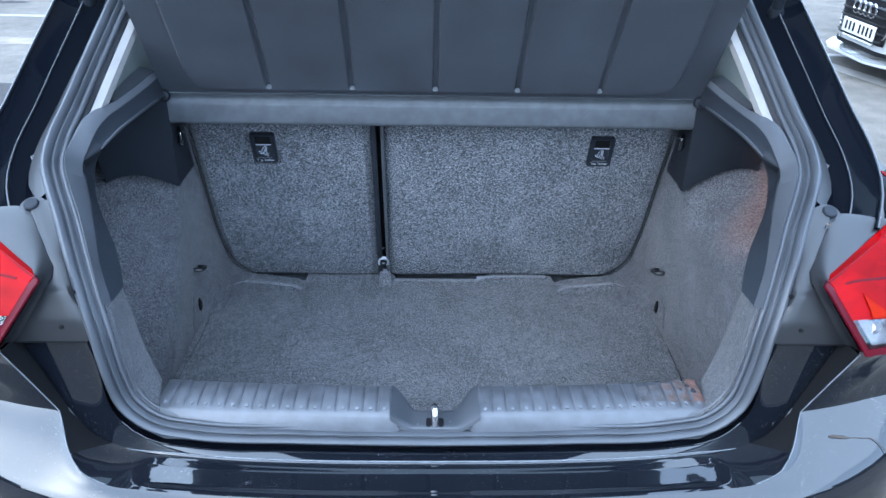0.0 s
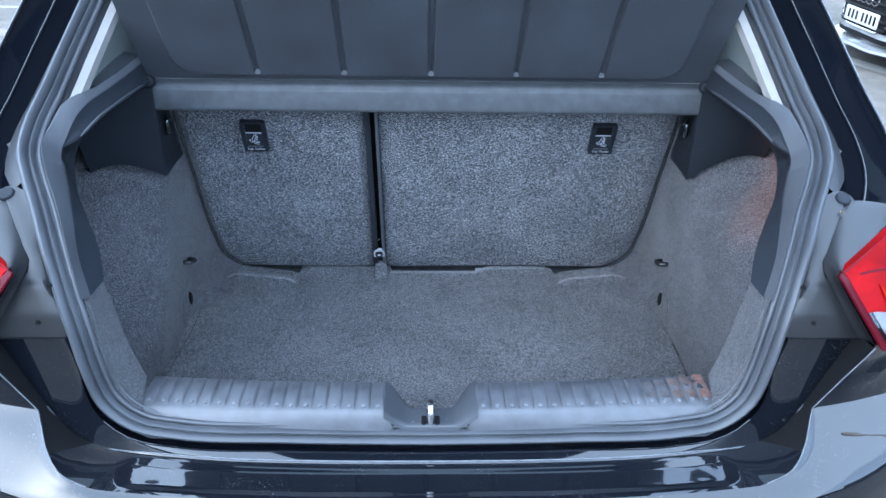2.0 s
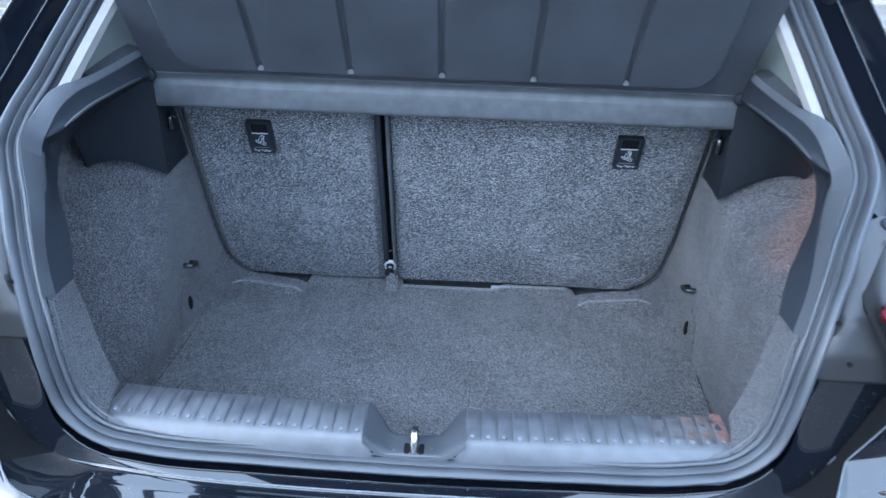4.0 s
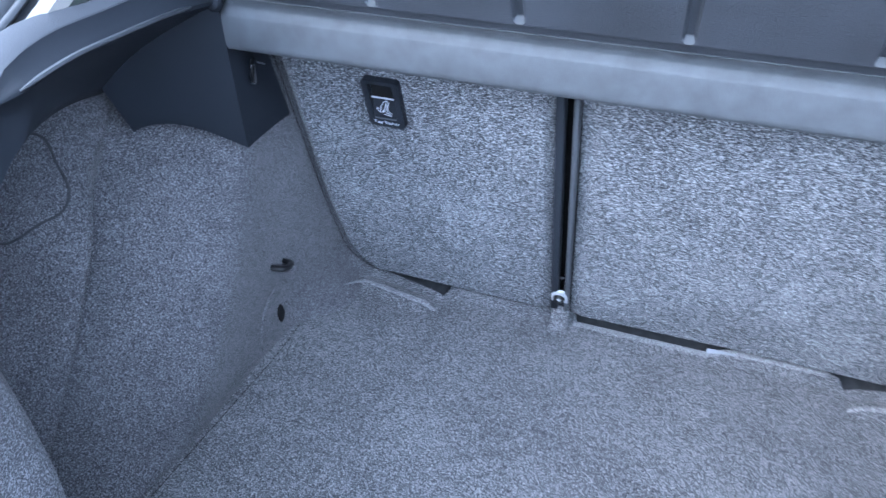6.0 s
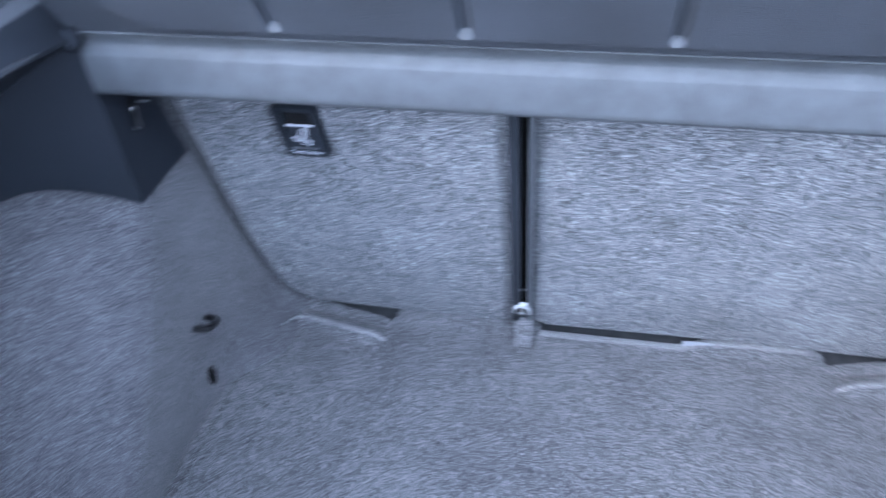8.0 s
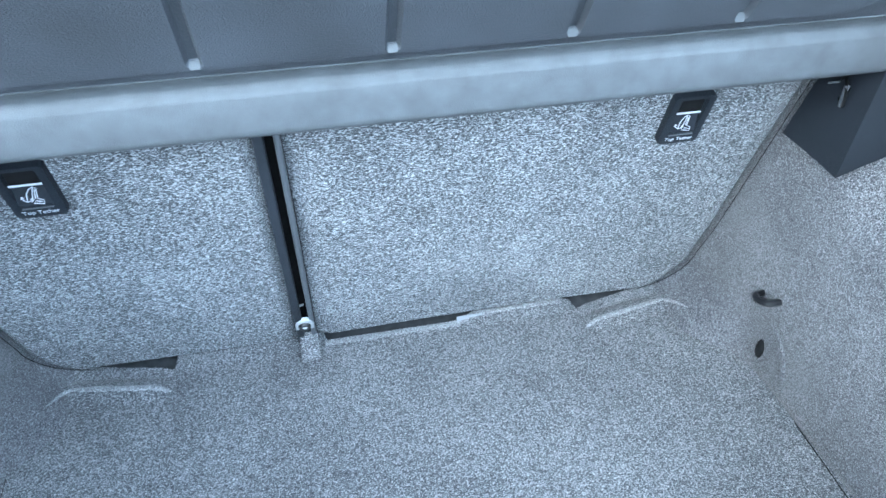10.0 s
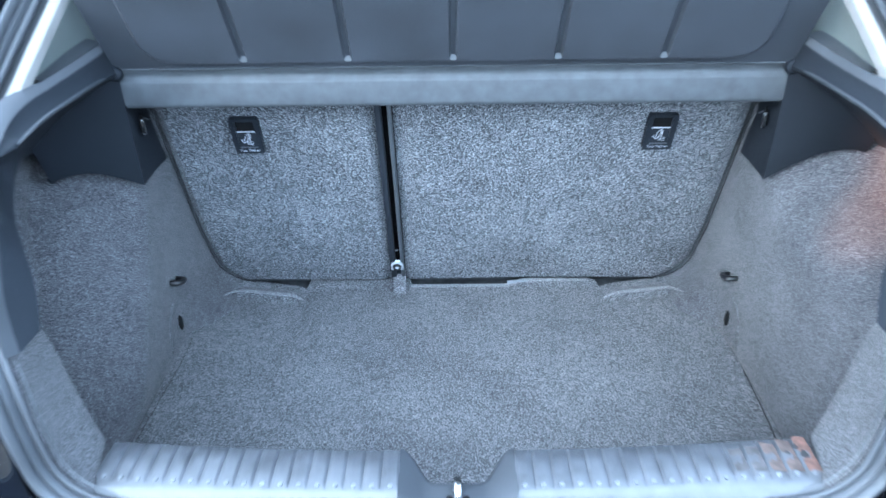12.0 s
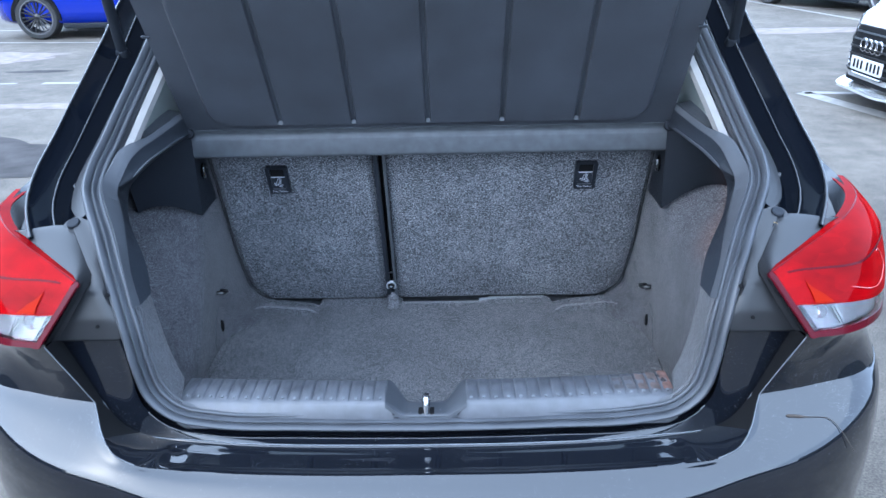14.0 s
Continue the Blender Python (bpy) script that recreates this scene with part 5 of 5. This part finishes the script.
part("loop", tube([(0, .966, .676), (0, .966, .705), (0, .967, .712), (0, .971, .716), (0, .980, .716), (0, .986, .712), (0, .988, .704), (0, .988, .676)], .0056, 12), M_STEEL, striker)
for x in (-.0095, .0095):
    part("slot", slab([(x + a, .971 + b, .6932) for a, b in rounded(.0075, .019, .003)], (0, 0, 1), .002), M_VOID, striker)
back = part("sill_inner_wall", sheet([[Vector((x, 1.036 + .022 * (abs(x) / .417) ** 2 + .004, z)) for x in np.linspace(-.43, .43, 41)] for z in (.46, .56, .62)], thick=.004), M_CARPET)
tagged(back, "carpeted inner face of the boot sill", "trim", kind="structure")

# ---- parcel shelf, tipped up on its pivots ----
shelf = thing("parcel_shelf", (0, 1.49, 1.04), "black moulded parcel shelf tipped up on its side pivots", "parcel shelf")
SU = Vector((0, -.535, .845)).normalized()
SN = Vector((0, -.845, -.535)).normalized()
S0 = Vector((0, 1.493, 1.041))


def sp(x, u, n=0.0):
    return S0 + Vector((x, 0, 0)) + SU * u + SN * n


W, PW, LEN = .515, .462, .395


def board(x, u):
    """Relief of the underside: proud panel with rounded corners in a sunk border, five grooves."""
    dx = PW - abs(x)
    du = min(u - .016, .372 - u)
    if dx < .05 and du < .05:
        d = .05 - math.hypot(.05 - dx, .05 - du)
    else:
        d = min(dx, du)
    n = .010 * smooth01(0, .009, d) - .002
    for rx in (-.310, -.155, .001, .156, .312):
        if .027 < u < .350:
            g = 1 - smooth01(.0035, .0065, abs(x - rx))
            n -= .006 * g * smooth01(.028, .033, u)
    return n


xs = set(np.linspace(-W, W, 75).round(4))
for rx in (-.310, -.155, .001, .156, .312):
    xs |= {round(rx + d, 4) for d in (-.0066, -.005, -.0034, 0, .0034, .005, .0066)}
for e in (-PW, PW):
    xs |= {round(e + d, 4) for d in (-.011, -.007, -.004, 0, .004)}
xs |= {round(s * v, 4) for s in (-1, 1) for v in np.linspace(.405, .47, 27)}
xs = sorted(xs)
us = sorted(set(np.concatenate([np.linspace(0, LEN, 30), np.linspace(.012, .07, 24), [.006, .010, .014, .018, .022, 0.0235, .026, .0275, .029, .031, .034, .345, .352, .362, .366, .372]]).round(4)))
part("board", sheet([[sp(x, u, board(x, u)) for x in xs] for u in us], thick=-.016), M_SHELF, shelf, angle=25)
for rx in (-.310, -.155, .001, .156, .312):
    part("groove_end", sheet([[sp(rx + .004 * a, .0265 + .005 * b, .0085 - .005 * b) for a in (-1, 0, 1)] for b in (0, .5, 1)], thick=.001), M_LIP, shelf)
lip_prof2 = [(1.494, 1.046), (1.4995, 1.040), (1.5025, 1.034), (1.5030, 1.030), (1.5005, 1.0255), (1.4978, 1.0225), (1.4975, 1.020), (1.4990, 1.003), (1.5005, .990), (1.5015, .9855), (1.5035, .983), (1.508, .9815), (1.515, .981), (1.54, .988), (1.60, 1.0)]
rows = []
for x in [sg * v for sg, seq in ((-1, (.517, .515, .512, .508, .500, .488, .484, .481, .478, .475, .472, .468, .44, .40)), (1, (.40, .44, .468, .472, .475, .478, .481, .484, .488, .500, .508, .512, .515, .517))) for v in (seq if sg < 0 else (.36, .2, 0, -.2, -.36)[::-1] + seq)]:
    e = smooth01(.512, .517, abs(x)) * .006
    rows.append([Vector((x, y + e, z + e * .4)) for y, z in lip_prof2])
# the bead's light line is put into its paler colour
part("lip_bead", tube([(x, 1.4985, .9985) for x in np.linspace(-.485, .485, 9)], .0020, 6), M_BEADGLINT, shelf)
part("front_lip", sheet(rows, thick=.003), M_LIP, shelf, "smooth grey-black front lip of the shelf")
for side in (1, -1):
    p = part("pivot", tube([(side * .505, 1.490, 1.043), (side * .533, 1.490, 1.041)], .0075, 14), M_DARKSTEEL, shelf, "round pivot peg")
    part("collar", lathe([(.0, .004), (.009, .003), (.011, 0), (.011, -.004)], (side * .512, 1.484, 1.040), (0, -1, .2), 18), M_PLASTIC, shelf)
    part("cord_clip", tube([sp(side * .503, .262, .010), sp(side * .512, .264, .011), sp(side * .518, .262, .008)], .003, 8), M_PLASTIC, shelf, "small clip for the shelf cord")


# ---- car park round it ----
for a, b, w in (((-4.45, 7.95), (-3.5, 7.93), .11), ((-6.6, 8.02), (-4.75, 7.96), .06), ((3.36, 6.74), (5.2, 6.46), .11), ((3.36, 6.74), (3.80, 5.0), .17), ((6.40, 16.9), (7.05, 10.4), .12), ((6.8, 14.75), (7.6, 14.0), .12), ((-9, 11.8), (-4.4, 11.25), .08), ((-11.5, 13.6), (-4.2, 12.9), .09)):
    painted_line(a, b, w)


def ground_patch(name, c, rx, ry, mat, label, seed, z=.003):
    """A stain or damp area with a ragged outline, lying on the asphalt."""
    rnd = random.Random(seed)
    ph = [(k, rnd.uniform(0, 6.28), rnd.uniform(.3, 1) / k) for k in range(2, 24)]
    bm = bmesh.new()
    ring = []
    for a in np.linspace(0, 2 * math.pi, 160, endpoint=False):
        f = 1 + .28 * sum(w * math.sin(k * a + p) for k, p, w in ph)
        ring.append(bm.verts.new((c[0] + rx * f * math.cos(a), c[1] + ry * f * math.sin(a), z)))
    bm.faces.new(ring)
    return tagged(part(name, bm, mat), label, "ground patch", kind="structure")


ground_patch("damp_patch", (-3.6, 4.95), 1.4, .55, M_DAMP, "dark damp patch on the asphalt", 4)
ground_patch("stained_patch", (-6.9, 9.9), 1.5, .8, M_STAIN, "reddish stained asphalt patch", 9)
ground_patch("stained_patch", (-3.8, 6.75), .75, .13, M_STAIN, "reddish stained asphalt streak", 12)
ground_patch("stained_patch", (5.3, 11.2), 1.2, .35, M_STAIN, "reddish stained asphalt streak", 15)
ground_patch("damp_patch", (-4.9, 8.75), .35, .10, M_DAMP, "dark damp mark on the asphalt", 21)


def lofted_car(name, base, heading, paint, label, length=4.3, width=1.80, height=1.45, wheel_r=.335, rim_mat=None, group="parked cars"):
    """A parked car: smooth lofted body, glasshouse, arches and wheels; x along its length, nose at +x."""
    th = thing(name, base, label, "car", group)
    R = Matrix.Translation(base) @ Matrix.Rotation(radians(heading), 4, "Z")

    def at(x, y, z):
        return R @ Vector((x, y, z))
    hl, hw = length / 2, width / 2
    prof = [(-hl, .60, .98, .80), (-hl + .10, .38, 1.02, .90), (-hl + .5, .24, 1.03, .97), (-1.2, .20, 1.0, 1.0), (0, .20, .98, 1.0), (.9, .20, .97, 1.0), (hl - .75, .22, .93, .97), (hl - .32, .22, .84, .84), (hl - .08, .24, .72, .64), (hl, .34, .62, .48)]
    p = np.array(prof)
    u = np.linspace(-hl, hl, 48)
    lo, be, wf = (np.interp(u, p[:, 0], p[:, k]) for k in (1, 2, 3))
    rows = []
    for x, zl, zb, f in zip(u, lo, be, wf):
        w = hw * f
        sec = [(0, zl), (w * .8, zl), (w * .97, zl + .06), (w, zl + .22), (w * .995, (zl + zb) / 2 + .08), (w * .985, zb - .12), (w * .93, zb - .02), (w * .75, zb + .03), (0, zb + .05)]
        row = [at(x, y, z) for y, z in sec] + [at(x, -y, z) for y, z in sec[-2:0:-1]]
        rows.append(row)
    body = part("body", sheet(rows, closed_u=True), paint, th, angle=60)
    rows = []
    for x, zt, wt in ((-hl + .35, 1.03, .60), (-hl + .75, height - .08, .60), (-.5, height, .62), (.3, height - .04, .61), (1.05, 1.02, .66)):
        rows.append([at(x, y, z) for y, z in ((hw * .93, .97), (hw * .86, .5 * (1.0 + zt)), (wt, zt - .03), (wt * .6, zt), (0, zt + .01), (-wt * .6, zt), (-wt, zt - .03), (-hw * .86, .5 * (1.0 + zt)), (-hw * .93, .97))])
    part("glasshouse", sheet(rows), M_WINDOW, th, "dark car windows")
    part("roof", sheet([[q + Vector((0, 0, .006)) for q in r[2:7]] for r in rows[1:4]], thick=.01), paint, th)
    for sx in (hl - .85, -hl + .75):
        for sy in (1, -1):
            c = at(sx, sy * (hw - .10), wheel_r)
            ax = R.to_3x3() @ Vector((0, sy, 0))
            ty, rm = wheel_bms(c, ax, wheel_r, wheel_r - .09, .22, 10 if rim_mat is None else 5, True)
            w = part("wheel", ty, M_TYRE, th, "black tyre")
            part("rim", rm, rim_mat or M_RIM, w, "alloy rim")
            part("rim_edge", lathe([(wheel_r - .098, .098), (wheel_r - .092, .108), (wheel_r - .078, .108), (wheel_r - .074, .100)], c, ax, 40), M_RIMBRIGHT if rim_mat else M_RIMEDGE, w, "polished rim edge")
            part("disc", lathe([(.0, 0), (.14, .0), (.14, -.02)], c, ax, 24), M_DARKSTEEL, w)
            arch = [at(sx + (wheel_r + .05) * math.cos(a), sy * (hw + .003), wheel_r + (wheel_r + .05) * math.sin(a)) for a in np.linspace(-.15, math.pi + .15, 22)]
            inner = [at(sx + (wheel_r + .05) * math.cos(a), sy * (hw - .20), wheel_r + (wheel_r + .05) * math.sin(a)) for a in np.linspace(-.15, math.pi + .15, 22)]
            part("arch_liner", sheet([arch, inner]), M_VOID, th)
            # flat black ring painting the shade of an open wheel arch
            cut = [at(sx + wheel_r * .97 * math.cos(a), sy * (hw + .003), wheel_r + wheel_r * .97 * math.sin(a)) for a in np.linspace(-.15, math.pi + .15, 22)]
            part("arch_shadow", sheet([arch, cut], thick=.002), M_VOID, th)
    for sy in (1, -1):
        sk = part("side_skirt", box((-.9, 0, .17), (.9, .03, .25), .01), M_PLASTIC, th)
        for v in sk.data.vertices:
            v.co = at(v.co.x, sy * (hw - .03 + v.co.y), v.co.z)
    return th, at


lofted_car("blue_car", (-5.2, 12.75, 0), 180, M_BLUE, "bright blue car with dark multi-spoke alloy wheels, parked", wheel_r=.345)
lofted_car("grey_car", (7.87, 14.6, 0), 110, M_GREY, "dark grey car with silver alloy wheels, parked", rim_mat=M_RIMBRIGHT)
lofted_car("navy_car", (6.3, 20.2, 0), 105, M_NAVY, "dark blue car parked in the far row", rim_mat=M_RIMBRIGHT)
white_car, wat = lofted_car("white_car", (5.711, 5.952, 0), 177.3, M_WHITE, "white car with a black grille, parked nose towards the hatchback", rim_mat=M_RIMBRIGHT)



def on_white(pts):
    return [wat(*p) for p in pts]


def white_box(lo, hi, bevel=0.0):
    b = box(lo, hi, bevel)
    for v in b.verts:
        v.co = wat(*v.co)
    return b


NOSE = 2.15


def nose_x(y, z):
    """Plan of the nose: flat in the middle, swept back at the corners, leaning back above the plate."""
    return NOSE + .02 - 1.05 * max(0, abs(y) - .30) ** 1.5 - .22 * max(0, z - .50)


def nose_strip(y0, y1, z0, z1, out, n=14):
    """A strip of the nose, standing proud of the curved plan."""
    return sheet([[wat(nose_x(y, z) + out, y, z) for z in np.linspace(z0, z1, 4)] for y in np.linspace(y0, y1, n)], thick=.012)


# bumper skin, grille, slats, plate, badge, lamps and splitter on the white car's nose
part("front_bumper", sheet([[wat(nose_x(y, z) - .3 * max(0, z - .66), y, z) for z in np.linspace(.20, .80, 13)] for y in np.linspace(-.86, .86, 31)], thick=.02), M_WHITE, white_car)
gr = [(.22, .27), (.35, .34), (.38, .45), (.37, .60), (.31, .66)]
gr = [(nose_x(y, z) + .016, y * s, z) for s, seq in ((-1, gr), (1, gr[::-1])) for y, z in seq]
grille = part("grille", nose_strip(-.36, .36, .28, .655, .012), M_VOID, white_car, "black slatted grille")
for q in range(6):
    z = .30 + .060 * q
    part("slat", nose_strip(-.35, .35, z, z + .014, .026), M_DARKSTEEL, grille)
part("grille_frame", tube(on_white(gr + gr[:1]), .011, 8), M_CHROME, grille)
plate = part("number_plate", white_box((NOSE + .050, -.26, .300), (NOSE + .060, .26, .411), .003), M_PLATE, white_car, "white number plate with dark bars")
for q in range(7):
    y0 = .225 - .062 * q - (.034 if q > 3 else 0)
    part("plate_bar", white_box((NOSE + .060, y0 - .030, .321), (NOSE + .062, y0, .391)), M_VOID, plate)
for q in range(4):
    cy = .125 - .083 * q
    rng = [wat(NOSE + .045, cy + .052 * math.cos(a), .512 + .052 * math.sin(a)) for a in np.linspace(0, 2 * math.pi, 25)]
    part("badge_ring", tube(rng, .008, 6), M_CHROME, grille)
for sy in (1, -1):
    part("headlamp", nose_strip(sy * .52, sy * .80, .60, .70, .008), M_WINDOW, white_car, "dark glazed headlamp")
    part("intake", nose_strip(sy * .60, sy * .66, .27, .38, .006), M_VOID, white_car)
part("splitter", sheet([[wat(nose_x(y, .2) + .10 - q * .30, y, .165) for q in (0, 1)] for y in np.linspace(-.84, .84, 25)], thick=.02), M_WHITE, white_car)
part("lower_intake", nose_strip(-.42, .42, .205, .235, .012), M_VOID, white_car)

# dried grass stem lying on the bumper's shoulder
stem = thing("grass_stem", (.64, .94, .69), "dried brown grass stem with a seed head on the bumper", "grass stem")
head = spline([(.573, .9215, .7110), (.589, .9225, .7090), (.605, .9235, .7065)], 10)
part("seed_head", tube(head, [.0010, .0022, .0026, .0022, .0027, .0022, .0026, .0020, .0016, .0010], 7), M_DRYGRASS, stem)
part("stalk", tube(spline([(.604, .9235, .7065), (.624, .9255, .7045), (.643, .9262, .7016), (.655, .9203, .6936), (.663, .9122, .6836), (.675, .9100, .6665), (.687, .9118, .6480)], 28), .0006, 6), M_DRYGRASS, stem)
# scrap of dry leaf on the pillar
leaf = part("dry_leaf", sheet([[(.575 + .0018 * i, 1.077 + .002 * j, .9775 + .0012 * math.sin(1.3 * i + j)) for i in range(4)] for j in range(3)], thick=.0006), M_LEAF)
tagged(leaf, "tiny curled scrap of dry yellow leaf on the pillar", "leaf")

# ---- unseen plain walls, added behind and beside to darken the horizon in reflections ----
for name, lo, hi in (("backdrop_south", (-40, -14.5, 0), (40, -14.2, 2.2)), ("backdrop_west", (-24.3, -14.2, 0), (-24, 60, 5.0)), ("backdrop_east", (24, -14.2, 0), (24.3, 60, 5.0)), ("backdrop_north", (-24, 60, 0), (24, 60.3, 6.0))):
    tagged(part(name, box(lo, hi), M_WALL), "unseen plain wall added round the car park as a dark backdrop for reflections", "wall", kind="structure")
